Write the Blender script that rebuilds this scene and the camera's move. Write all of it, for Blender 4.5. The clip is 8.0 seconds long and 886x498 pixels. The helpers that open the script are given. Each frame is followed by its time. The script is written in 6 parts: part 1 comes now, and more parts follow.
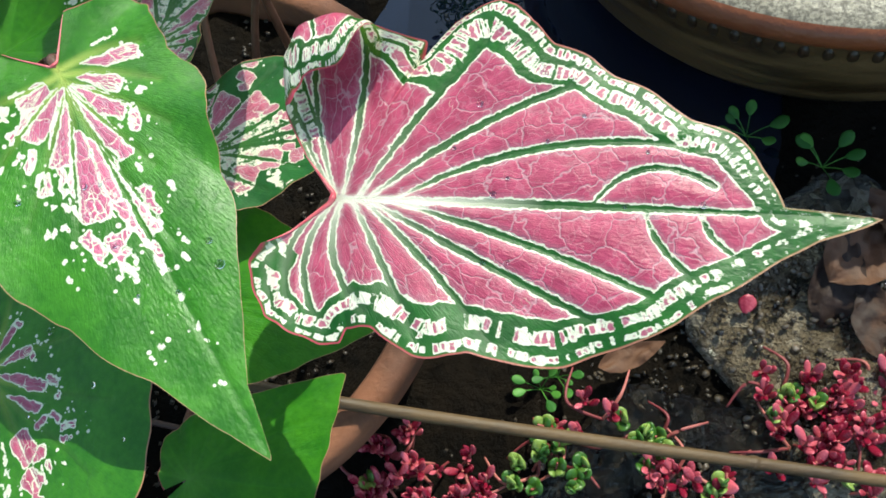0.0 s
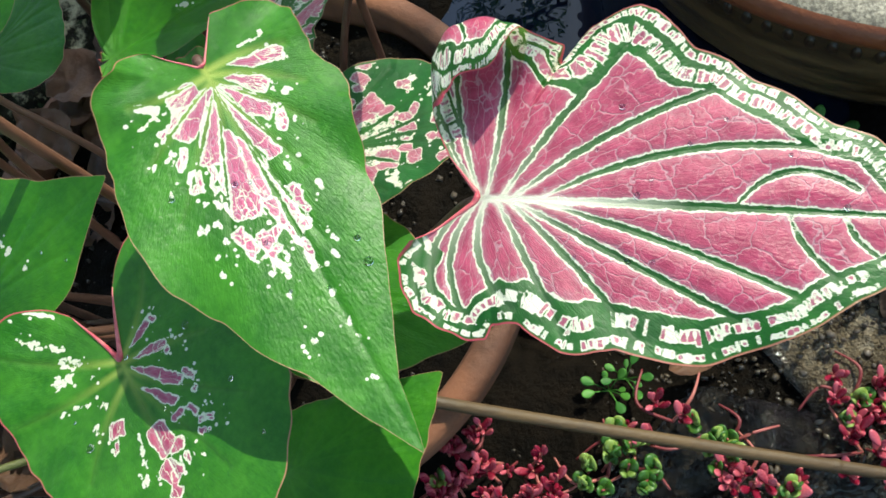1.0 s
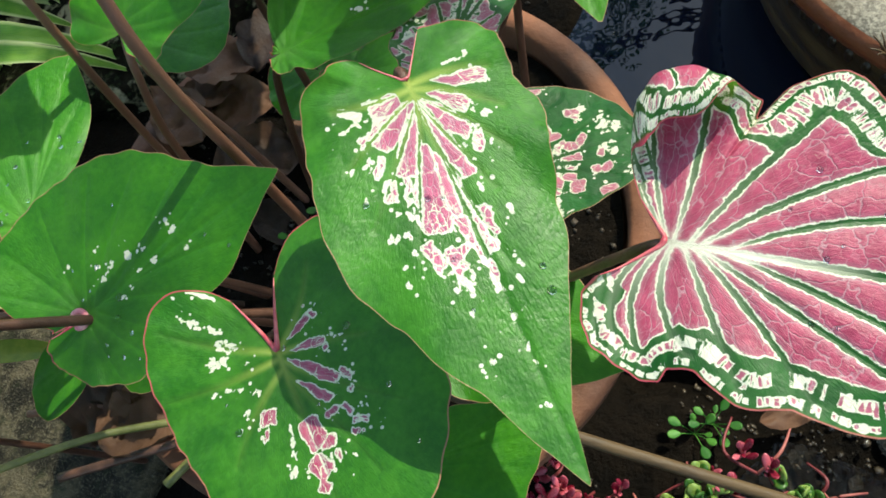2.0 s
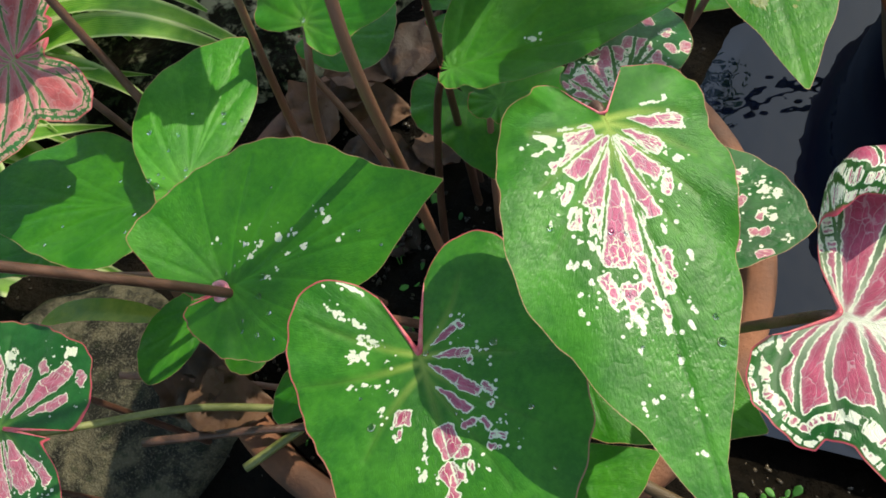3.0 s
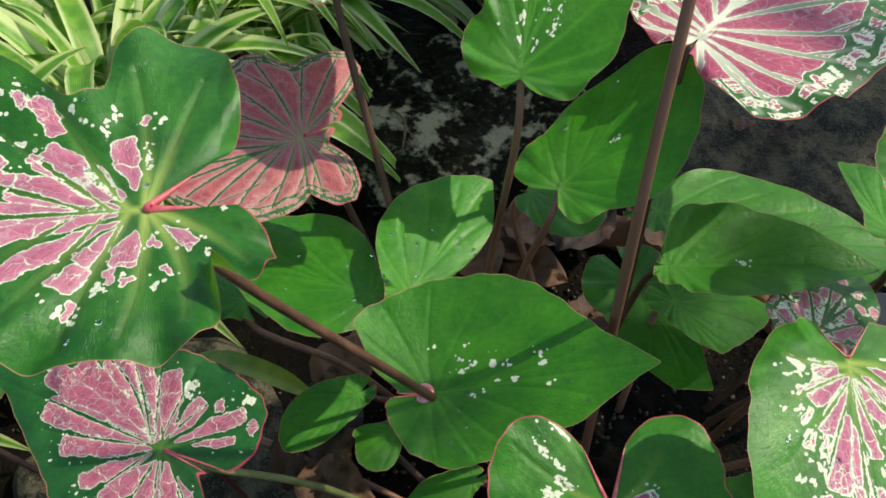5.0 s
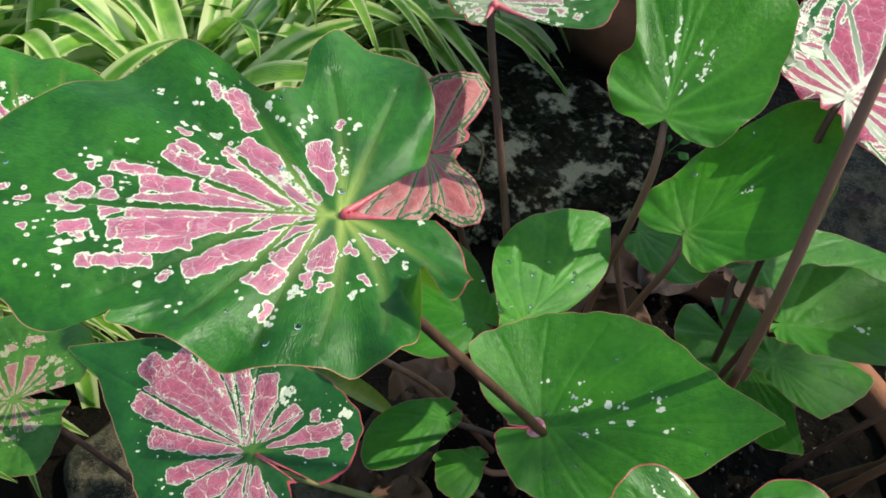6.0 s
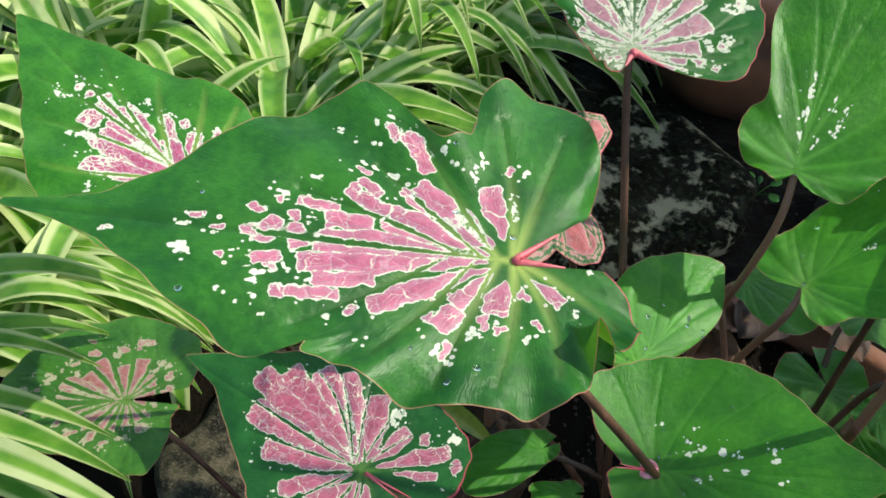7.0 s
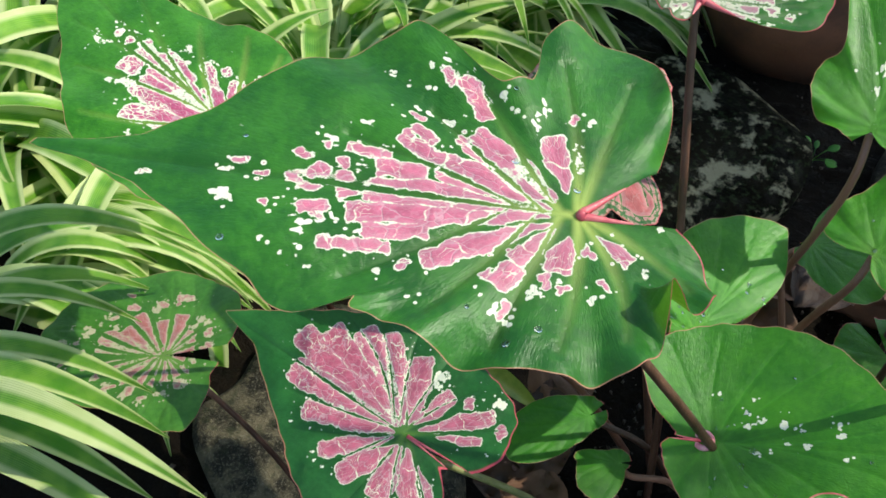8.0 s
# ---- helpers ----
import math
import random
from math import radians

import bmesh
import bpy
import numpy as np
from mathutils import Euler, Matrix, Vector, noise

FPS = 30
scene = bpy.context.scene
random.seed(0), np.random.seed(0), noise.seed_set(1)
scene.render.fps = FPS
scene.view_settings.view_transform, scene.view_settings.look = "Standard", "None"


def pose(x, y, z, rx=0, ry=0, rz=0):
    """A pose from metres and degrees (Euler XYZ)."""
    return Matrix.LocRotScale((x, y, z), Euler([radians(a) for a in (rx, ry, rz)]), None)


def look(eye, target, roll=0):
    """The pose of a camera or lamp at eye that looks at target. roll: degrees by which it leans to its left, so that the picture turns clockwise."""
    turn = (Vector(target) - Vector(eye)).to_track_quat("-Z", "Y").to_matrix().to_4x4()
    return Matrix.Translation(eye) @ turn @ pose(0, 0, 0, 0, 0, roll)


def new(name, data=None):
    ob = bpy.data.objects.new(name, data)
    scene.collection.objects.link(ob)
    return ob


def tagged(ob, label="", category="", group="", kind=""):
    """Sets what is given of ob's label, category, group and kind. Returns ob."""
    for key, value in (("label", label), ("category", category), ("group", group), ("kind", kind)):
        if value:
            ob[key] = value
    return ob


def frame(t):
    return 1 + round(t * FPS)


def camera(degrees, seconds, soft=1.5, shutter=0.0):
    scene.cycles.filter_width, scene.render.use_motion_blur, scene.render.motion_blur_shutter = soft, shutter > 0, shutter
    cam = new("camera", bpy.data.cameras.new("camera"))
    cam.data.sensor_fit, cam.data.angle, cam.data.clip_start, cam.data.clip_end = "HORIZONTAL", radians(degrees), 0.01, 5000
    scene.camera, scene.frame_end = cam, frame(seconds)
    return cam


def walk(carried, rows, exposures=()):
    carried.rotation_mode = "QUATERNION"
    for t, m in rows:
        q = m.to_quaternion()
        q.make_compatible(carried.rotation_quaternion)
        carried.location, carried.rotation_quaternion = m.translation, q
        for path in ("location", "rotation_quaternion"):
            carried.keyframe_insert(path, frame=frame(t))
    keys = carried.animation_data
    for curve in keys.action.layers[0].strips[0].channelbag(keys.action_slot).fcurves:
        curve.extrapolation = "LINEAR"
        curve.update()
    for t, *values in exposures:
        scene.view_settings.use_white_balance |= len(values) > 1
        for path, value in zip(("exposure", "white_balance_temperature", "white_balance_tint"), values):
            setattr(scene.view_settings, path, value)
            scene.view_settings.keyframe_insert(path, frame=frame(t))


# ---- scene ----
cam = camera(50.4, 8.0, 1.65)
PATH = [
    (0, (-0.018, 0.013, 0.726), (-0.396, 0.689, -1.118), -32.1),
    (0.5, (-0.033, 0.009, 0.733), (-0.422, 0.685, -1.109), -32.7),
    (1, (-0.065, 0.009, 0.743), (-0.472, 0.692, -1.092), -33.0),
    (1.5, (-0.094, 0.011, 0.751), (-0.543, 0.708, -1.069), -31.4),
    (2.8, (-0.157, -0.003, 0.778), (-0.718, 0.714, -1.003), -24.9),
    (3, (-0.169, -0.011, 0.778), (-0.749, 0.733, -0.986), -22.3),
    (3.5, (-0.198, -0.024, 0.795), (-0.813, 0.782, -0.929), -15.9),
    (4, (-0.216, -0.041, 0.816), (-0.858, 0.82, -0.871), -10.6),
    (4.2, (-0.226, -0.055, 0.826), (-0.881, 0.836, -0.84), -8.5),
    (5.3, (-0.284, -0.1, 0.839), (-0.959, 0.915, -0.747), 2.0),
    (5.5, (-0.296, -0.104, 0.837), (-0.982, 0.914, -0.743), 3.3),
    (6, (-0.325, -0.128, 0.832), (-1.042, 0.882, -0.738), 4.6),
    (6.5, (-0.348, -0.133, 0.847), (-1.115, 0.862, -0.708), 5.0),
    (7, (-0.359, -0.158, 0.848), (-1.177, 0.799, -0.707), 4.2),
    (7.5, (-0.379, -0.158, 0.835), (-1.22, 0.735, -0.745), 2.9),
    (8, (-0.372, -0.154, 0.826), (-1.201, 0.706, -0.778), 2.6),
]
walk(cam, [(t, look(eye, target, roll)) for t, eye, target, roll in PATH], [(0.0, 0.96, 6700, -3.0), (1.5, 0.89, 6900, -4.0), (3.5, 0.80, 7400, -2.0), (4.2, 0.79, 7500, -2.0), (5.5, 0.52, 6900, 0.0), (6.0, 0.70, 6850, -0.5), (6.5, 0.77, 6800, 0.0), (8.0, 0.85, 6800, 0.0)])

# ---- light ----
SUN = Vector((0.378, 0.520, 0.766)).normalized()
world = bpy.data.worlds.new("sky")
scene.world = world
world.use_nodes = True
wn = world.node_tree
sky = wn.nodes.new("ShaderNodeTexSky")
sky.sky_type = "NISHITA"
sky.sun_disc = False
sky.sun_elevation = math.asin(SUN.z)
sky.sun_rotation = math.atan2(SUN.x, SUN.y)
wn.nodes["Background"].inputs["Strength"].default_value = 0.15
wn.links.new(sky.outputs[0], wn.nodes["Background"].inputs[0])
sun = new("sun", bpy.data.lights.new("sun", "SUN"))
sun.data.energy, sun.data.angle, sun.data.color = 3.0, radians(0.6), (1.0, 0.95, 0.86)
sun.matrix_basis = look(SUN * 5, (0, 0, 0))


# ---- materials ----
class Mat:
    """A node material with short helpers."""

    def __init__(self, name):
        self.mat = bpy.data.materials.new(name)
        self.mat.use_nodes = True
        self.t = self.mat.node_tree
        self.b = self.t.nodes["Principled BSDF"]
        self.out = self.t.nodes["Material Output"]

    def put(self, socket, v):
        if isinstance(v, bpy.types.NodeSocket):
            self.t.links.new(v, socket)
        elif isinstance(v, (tuple, list)) and socket.type == "RGBA" and len(v) == 3:
            socket.default_value = (*v, 1)
        else:
            socket.default_value = v

    def attr(self, name, vector=False):
        n = self.t.nodes.new("ShaderNodeAttribute")
        n.attribute_name = name
        return n.outputs["Vector"] if vector else n.outputs["Fac"]

    def coords(self):
        return self.t.nodes.new("ShaderNodeTexCoord").outputs["Object"]

    def rand(self):
        return self.t.nodes.new("ShaderNodeObjectInfo").outputs["Random"]

    def noise(self, vec, scale, detail=4.0, rough=0.55, colour=False):
        n = self.t.nodes.new("ShaderNodeTexNoise")
        self.put(n.inputs["Vector"], vec)
        self.put(n.inputs["Scale"], scale)
        n.inputs["Detail"].default_value, n.inputs["Roughness"].default_value = detail, rough
        return n.outputs["Color" if colour else "Fac"]

    def voronoi(self, vec, scale, feature="F1", out="Distance", rnd=1.0):
        n = self.t.nodes.new("ShaderNodeTexVoronoi")
        n.feature = feature
        self.put(n.inputs["Vector"], vec)
        self.put(n.inputs["Scale"], scale)
        n.inputs["Randomness"].default_value = rnd
        return n.outputs[out]

    def m(self, op, a, b=0.0, c=0.0):
        n = self.t.nodes.new("ShaderNodeMath")
        n.operation = op
        self.put(n.inputs[0], a), self.put(n.inputs[1], b), self.put(n.inputs[2], c)
        return n.outputs[0]

    def vec(self, op, a, b):
        n = self.t.nodes.new("ShaderNodeVectorMath")
        n.operation = op
        self.put(n.inputs[0], a), self.put(n.inputs[1], b)
        return n.outputs[0]

    def ramp(self, x, lo, hi, a=0.0, b=1.0):
        n = self.t.nodes.new("ShaderNodeMapRange")
        n.interpolation_type = "SMOOTHSTEP"
        for s, v in zip(n.inputs, (x, lo, hi, a, b)):
            self.put(s, v)
        return n.outputs[0]

    def mix(self, f, a, b):
        n = self.t.nodes.new("ShaderNodeMix")
        n.data_type = "RGBA"
        self.put(n.inputs[0], f), self.put(n.inputs[6], a), self.put(n.inputs[7], b)
        return n.outputs[2]

    def bump(self, height, distance, strength=1.0, normal=None):
        n = self.t.nodes.new("ShaderNodeBump")
        n.inputs["Strength"].default_value, n.inputs["Distance"].default_value = strength, distance
        self.put(n.inputs["Height"], height)
        if normal:
            self.put(n.inputs["Normal"], normal)
        return n.outputs[0]

    def set(self, colour=None, rough=None, normal=None, metal=None, coat=None):
        for key, v in (("Base Color", colour), ("Roughness", rough), ("Normal", normal), ("Metallic", metal), ("Coat Weight", coat)):
            if v is not None:
                self.put(self.b.inputs[key], v)
        return self

    def translucent(self, colour, amount):
        tr = self.t.nodes.new("ShaderNodeBsdfTranslucent")
        self.put(tr.inputs["Color"], colour)
        mx = self.t.nodes.new("ShaderNodeMixShader")
        self.put(mx.inputs[0], amount)
        self.t.links.new(self.b.outputs[0], mx.inputs[1])
        self.t.links.new(tr.outputs[0], mx.inputs[2])
        self.t.links.new(mx.outputs[0], self.out.inputs[0])


def leaf_material(name, green, light, pink, pale, rim=0.0009, cell=120.0, vein_tint=None, net=0.5, walls=0.00022, thin=0.31, cream=((0.84, 0.88, 0.60), (0.90, 0.86, 0.76))):
    """Heart leaf: green ground, pink fields and specks rimmed in cream, a net of fine pale lines within the pink."""
    k = Mat(name)
    p, strip = k.attr("flat", True), k.attr("strip", True)
    field, flesh_in, rib, edge, base = (k.attr(n) for n in ("field", "flesh", "rib", "edge", "near_base"))
    warp = k.vec("ADD", strip, k.vec("SCALE", k.vec("SUBTRACT", k.noise(p, 160.0, 2.0, colour=True), (0.5, 0.5, 0.5)), (0, 0, 0)))
    k.put(warp.node.inputs[1].links[0].from_node.inputs["Scale"], 0.005)
    far = k.ramp(k.attr("age"), 0.30, 1.0)
    jag = k.m("ADD", k.m("MULTIPLY", k.m("SUBTRACT", k.noise(p, 700.0, 3.0), 0.5), 0.0012), k.m("MULTIPLY", k.m("SUBTRACT", k.noise(p, 210.0, 2.0), 0.5), k.ramp(far, 0.0, 1.0, 0.0018, 0.0034)))
    # round specks strewn past the fingers' ends
    seed = k.noise(p, 95.0, 2.0)
    near_end = k.m("MULTIPLY", k.ramp(k.m("ADD", field, k.m("MULTIPLY", k.m("SUBTRACT", seed, 0.5), 0.014)), -0.0065, -0.001), k.ramp(k.attr("age"), 0.66, 0.9))
    speck = k.m("SUBTRACT", k.m("MULTIPLY", k.m("MULTIPLY", near_end, 0.00115), k.ramp(k.voronoi(p, 260.0, out="Color"), 0.42, 0.72)), k.m("DIVIDE", k.voronoi(p, 260.0), 260.0))
    speck = k.m("MINIMUM", speck, k.m("SUBTRACT", k.m("MULTIPLY", near_end, 1.0), 0.15))
    d = k.m("MAXIMUM", k.m("ADD", field, jag), speck)
    inside = k.ramp(d, -0.0001, 0.0002)
    band = k.m("MULTIPLY", k.m("MULTIPLY", k.ramp(k.noise(p, 190.0, 2.0), 0.3, 0.7, 0.35, 1.25), k.ramp(far, 0.0, 1.0, 0.85, 1.1)), rim)
    white = k.m("SUBTRACT", 1.0, k.ramp(k.m("MINIMUM", k.m("SUBTRACT", d, band), k.m("ADD", flesh_in, k.m("MULTIPLY", jag, 0.5))), -0.0001, 0.0004))
    edge_a = k.m("DIVIDE", k.voronoi(warp, cell, "DISTANCE_TO_EDGE"), cell)
    edge_b = k.m("DIVIDE", k.voronoi(warp, cell * 2.3, "DISTANCE_TO_EDGE"), cell * 2.3)
    lines = k.m("ADD", k.m("MULTIPLY", k.ramp(edge_a, 0.00036, 0.00008), net), k.m("MULTIPLY", k.ramp(edge_b, 0.00026, 0.00006), net * 0.3))
    patch = k.noise(p, 38.0, 4.0)
    mottled = k.noise(p, 260.0, 5.0, 0.65)
    ground = k.mix(k.ramp(k.m("ADD", k.m("MULTIPLY", patch, 0.6), k.m("MULTIPLY", mottled, 0.4)), 0.36, 0.66), green, light)
    freckle = k.ramp(k.noise(p, 900.0, 2.0), 0.62, 0.72)
    ground = k.mix(k.m("MULTIPLY", freckle, 0.22), ground, tuple(min(1, c * 1.5 + 0.01) for c in light))
    ground = k.mix(k.m("MULTIPLY", k.ramp(rib, 0.0008, -0.0003), 0.3), ground, vein_tint or tuple(c * 0.65 for c in green))
    ground = k.mix(k.m("MULTIPLY", base, k.ramp(rib, 0.003, -0.0005)), ground, pale)
    flesh = k.mix(k.ramp(k.noise(p, 110.0, 5.0, 0.65), 0.3, 0.72), tuple(c * 0.82 for c in pink), tuple(min(1, c * 1.25 + 0.02) for c in pink))
    flesh = k.mix(k.ramp(d, 0.0035, 0.0008, 0.0, 0.28), flesh, tuple(min(1, 0.6 * c + 0.32) for c in pink))
    cream = k.mix(k.noise(p, 300.0, 2.0), *cream)
    flesh = k.mix(lines, flesh, tuple(min(1, 0.5 * c + 0.38) for c in pink))
    # towards their ends the fingers fall into round cells with cream walls
    edge_c = k.m("DIVIDE", k.voronoi(k.vec("MULTIPLY", warp, (1.0, 1.25, 1.0)), cell * 1.5, "DISTANCE_TO_EDGE"), cell * 1.5)
    wall = k.m("ADD", k.ramp(far, 0.0, 1.0, -0.0003, walls), k.m("MULTIPLY", k.m("SUBTRACT", k.noise(p, 120.0, 2.0), 0.5), 0.0009))
    flesh = k.mix(k.ramp(k.m("SUBTRACT", wall, edge_c), -0.00012, 0.00022), flesh, cream)
    colour = k.mix(inside, ground, k.mix(white, flesh, cream))
    colour = k.mix(k.m("MULTIPLY", k.attr("hub"), k.ramp(k.m("ADD", rib, jag), 0.0022, 0.0002)), colour, pale)
    colour = k.mix(k.ramp(edge, 0.0010, 0.0003, 0.0, 0.88), colour, k.mix(k.attr("blush"), (0.50, 0.30, 0.16), (0.62, 0.07, 0.12)))
    rough = k.ramp(k.noise(p, 35.0, 3.0), 0.3, 0.7, 0.32, 0.50)
    wrinkle = k.noise(k.vec("MULTIPLY", strip, (1.0, 3.0, 1.0)), 420.0, 3.0)
    relief = k.m("ADD", k.m("MULTIPLY", mottled, 0.30), k.ramp(rib, 0.0030, -0.0008, 0.0, -0.4))
    relief = k.m("ADD", k.m("ADD", relief, k.m("MULTIPLY", wrinkle, 0.30)), k.m("ADD", k.ramp(edge_a, 0.0, 0.0009, -0.06, 0.0), k.m("MULTIPLY", k.noise(p, 140.0, 3.0), 0.2)))
    relief = k.m("SUBTRACT", relief, k.m("MULTIPLY", k.m("MULTIPLY", lines, inside), 0.3))
    k.set(colour, rough, k.bump(k.m("ADD", relief, k.m("MULTIPLY", k.noise(p, 60.0, 2.0), 0.8)), 0.0012, 0.75))
    k.b.inputs["Specular IOR Level"].default_value = 0.42
    k.b.inputs["Sheen Weight"].default_value, k.b.inputs["Sheen Roughness"].default_value = 0.02, 0.45
    tinted = k.m("MAXIMUM", inside, k.ramp(edge, 0.0011, 0.0003))
    k.translucent(k.mix(k.m("MULTIPLY", k.m("SUBTRACT", 1.0, tinted), 0.38), colour, (0.32, 0.62, 0.03)), thin)
    return k.mat


GREEN, LIME = (0.021, 0.139, 0.008), (0.066, 0.265, 0.019)
M_SPECKLED = leaf_material("leaf_speckled", GREEN, LIME, (0.55, 0.085, 0.20), (0.62, 0.72, 0.16), rim=0.0010, cell=165.0, net=0.6, walls=0.00035)
M_SPARSE = leaf_material("leaf_sparse", GREEN, LIME, (0.46, 0.050, 0.13), (0.50, 0.62, 0.12), rim=0.0007, net=0.3)
M_DARK = leaf_material("leaf_dark_speckled", (0.011, 0.095, 0.011), (0.040, 0.194, 0.018), (0.56, 0.135, 0.23), (0.62, 0.74, 0.18), rim=0.0005, net=0.45, walls=0.0001)
M_PINK = leaf_material("leaf_pink", (0.008, 0.081, 0.011), (0.025, 0.158, 0.020), (0.43, 0.045, 0.115), (0.92, 0.88, 0.72), rim=0.0008, cell=95.0, net=0.5)
M_ROSE = leaf_material("leaf_rose", (0.009, 0.081, 0.016), (0.027, 0.153, 0.031), (0.50, 0.105, 0.18), (0.16, 0.34, 0.05), rim=0.0004, net=0.55, walls=0.0001)
M_DUSKY = leaf_material("leaf_dusky_pink", (0.008, 0.075, 0.018), (0.020, 0.130, 0.030), (0.42, 0.078, 0.088), (0.34, 0.40, 0.16), rim=0.0004, net=0.2, walls=-0.0001, cream=((0.46, 0.26, 0.20), (0.54, 0.32, 0.26)))
M_PLAIN = leaf_material("leaf_green", (0.022, 0.151, 0.007), (0.059, 0.252, 0.012), (0.52, 0.22, 0.30), (0.10, 0.34, 0.03), cell=170.0, vein_tint=(0.070, 0.320, 0.018))
M_SPRING = leaf_material("leaf_light_green", (0.029, 0.189, 0.008), (0.076, 0.302, 0.018), (0.52, 0.22, 0.30), (0.20, 0.45, 0.05), cell=170.0, vein_tint=(0.12, 0.42, 0.04))
M_SPLASHED = leaf_material("leaf_white_splashed", (0.010, 0.100, 0.012), (0.036, 0.200, 0.022), (0.60, 0.26, 0.32), (0.85, 0.88, 0.62), rim=0.0013, net=0.5, thin=0.48)
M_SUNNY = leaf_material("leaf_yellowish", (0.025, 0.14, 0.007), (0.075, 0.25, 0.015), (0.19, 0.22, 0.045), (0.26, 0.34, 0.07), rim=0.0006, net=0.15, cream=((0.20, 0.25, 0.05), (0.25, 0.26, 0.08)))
M_FADED = leaf_material("leaf_faded", (0.030, 0.130, 0.014), (0.080, 0.240, 0.030), (0.38, 0.12, 0.11), (0.16, 0.30, 0.05), rim=0.0006, net=0.3, cream=((0.46, 0.46, 0.24), (0.52, 0.44, 0.34)))


def simple(name, lo, hi, scale, rough=(0.5, 0.7), bump=0.0, bump_scale=None, vary=0.0, stretch=(1, 1, 1), trans=0.0, coat=0.0):
    k = Mat(name)
    c = k.vec("MULTIPLY", k.coords(), stretch)
    n = k.noise(c, scale, 6.0, 0.6)
    big = k.noise(c, scale * 0.21, 3.0)
    f = k.m("ADD", k.m("MULTIPLY", n, 0.6), k.m("MULTIPLY", big, 0.4))
    if vary:
        f = k.m("ADD", f, k.m("MULTIPLY", k.m("SUBTRACT", k.rand(), 0.5), vary))
    colour = k.mix(k.ramp(f, 0.33, 0.68), lo, hi)
    k.set(colour, k.ramp(n, 0.3, 0.7, *rough), k.bump(k.noise(c, bump_scale or scale * 3, 6.0, 0.65), bump) if bump else None, coat=coat)
    if trans:
        k.translucent(colour, trans)
    return k.mat


M_PETIOLE = simple("petiole", (0.050, 0.022, 0.014), (0.19, 0.085, 0.055), 90.0, (0.35, 0.5), 0.0006, 500.0, 0.35, (1, 1, 0.15))
M_LIP = simple("crimson_lip", (0.42, 0.030, 0.060), (0.66, 0.20, 0.20), 150.0, (0.3, 0.5), 0.0003, 500.0)
M_YELLOWING = simple("yellowing_leaf", (0.10, 0.19, 0.012), (0.30, 0.34, 0.05), 55.0, (0.4, 0.55), 0.0005, 260.0, trans=0.25)
M_COLLAR = simple("pink_collar", (0.66, 0.15, 0.20), (0.82, 0.42, 0.42), 200.0, (0.3, 0.5), 0.0003, 500.0)
M_PETIOLE_OLIVE = simple("petiole_olive", (0.10, 0.11, 0.03), (0.26, 0.25, 0.09), 90.0, (0.35, 0.5), 0.0006, 500.0, 0.2, (1, 1, 0.15))
M_BAMBOO = simple("bamboo", (0.048, 0.026, 0.009), (0.115, 0.066, 0.023), 60.0, (0.45, 0.65), 0.0008, 300.0, 0.0, (0.2, 1, 1))
M_TERRACOTTA = simple("terracotta", (0.050, 0.019, 0.010), (0.28, 0.108, 0.054), 11.0, (0.7, 0.9), 0.0012, 160.0)
# below wet soil's own albedo: shade of denser planting put into the colour
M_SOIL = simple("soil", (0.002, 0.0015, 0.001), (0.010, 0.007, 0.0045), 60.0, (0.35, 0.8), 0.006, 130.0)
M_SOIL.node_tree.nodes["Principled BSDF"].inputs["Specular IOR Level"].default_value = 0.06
M_DRY = simple("dry_leaf", (0.026, 0.011, 0.006), (0.12, 0.054, 0.027), 40.0, (0.55, 0.8), 0.0015, 160.0, 0.5, trans=0.12)
M_SEDUM = simple("sedum_red", (0.22, 0.008, 0.030), (0.56, 0.11, 0.15), 120.0, (0.14, 0.3), 0.0004, 500.0, 0.9, trans=0.1)
M_SEDUM_G = simple("sedum_green", (0.04, 0.12, 0.015), (0.22, 0.32, 0.07), 120.0, (0.25, 0.4), 0.0004, 500.0, 0.7, trans=0.1)
M_SEDUM_STEM = simple("sedum_stem", (0.18, 0.03, 0.035), (0.42, 0.13, 0.11), 120.0, (0.4, 0.6), 0.0006, 400.0, 0.5)
M_WEED = simple("weed_green", (0.03, 0.14, 0.015), (0.10, 0.30, 0.04), 100.0, (0.4, 0.6), 0.0005, 400.0, 0.5, trans=0.2)


def stone_material(name):
    k = Mat(name)
    c = k.coords()
    lichen = k.ramp(k.m("ADD", k.m("MULTIPLY", k.noise(c, 16.0, 5.0, 0.65), 0.7), k.m("MULTIPLY", k.noise(c, 70.0, 4.0), 0.3)), 0.515, 0.60)
    stain = k.ramp(k.noise(c, 9.0, 6.0, 0.7), 0.35, 0.65)
    # rock is darker than its own tone: shade behind the bed put into colour
    rock = k.mix(stain, (0.002, 0.0018, 0.001), (0.014, 0.012, 0.007))
    rock = k.mix(k.m("MULTIPLY", k.ramp(k.noise(c, 130.0, 5.0), 0.5, 0.7), 0.4), rock, (0.05, 0.075, 0.03))
    colour = k.mix(k.m("MULTIPLY", lichen, 0.92), rock, (0.30, 0.275, 0.175))
    wet = k.ramp(k.noise(c, 24.0, 3.0), 0.42, 0.58)
    k.set(colour, k.m("ADD", k.m("MULTIPLY", wet, 0.5), 0.5), k.bump(k.m("ADD", k.noise(c, 90.0, 8.0, 0.7), k.m("MULTIPLY", k.noise(c, 14.0, 3.0), 2.0)), 0.006))
    k.b.inputs["Specular IOR Level"].default_value = 0.05
    return k.mat


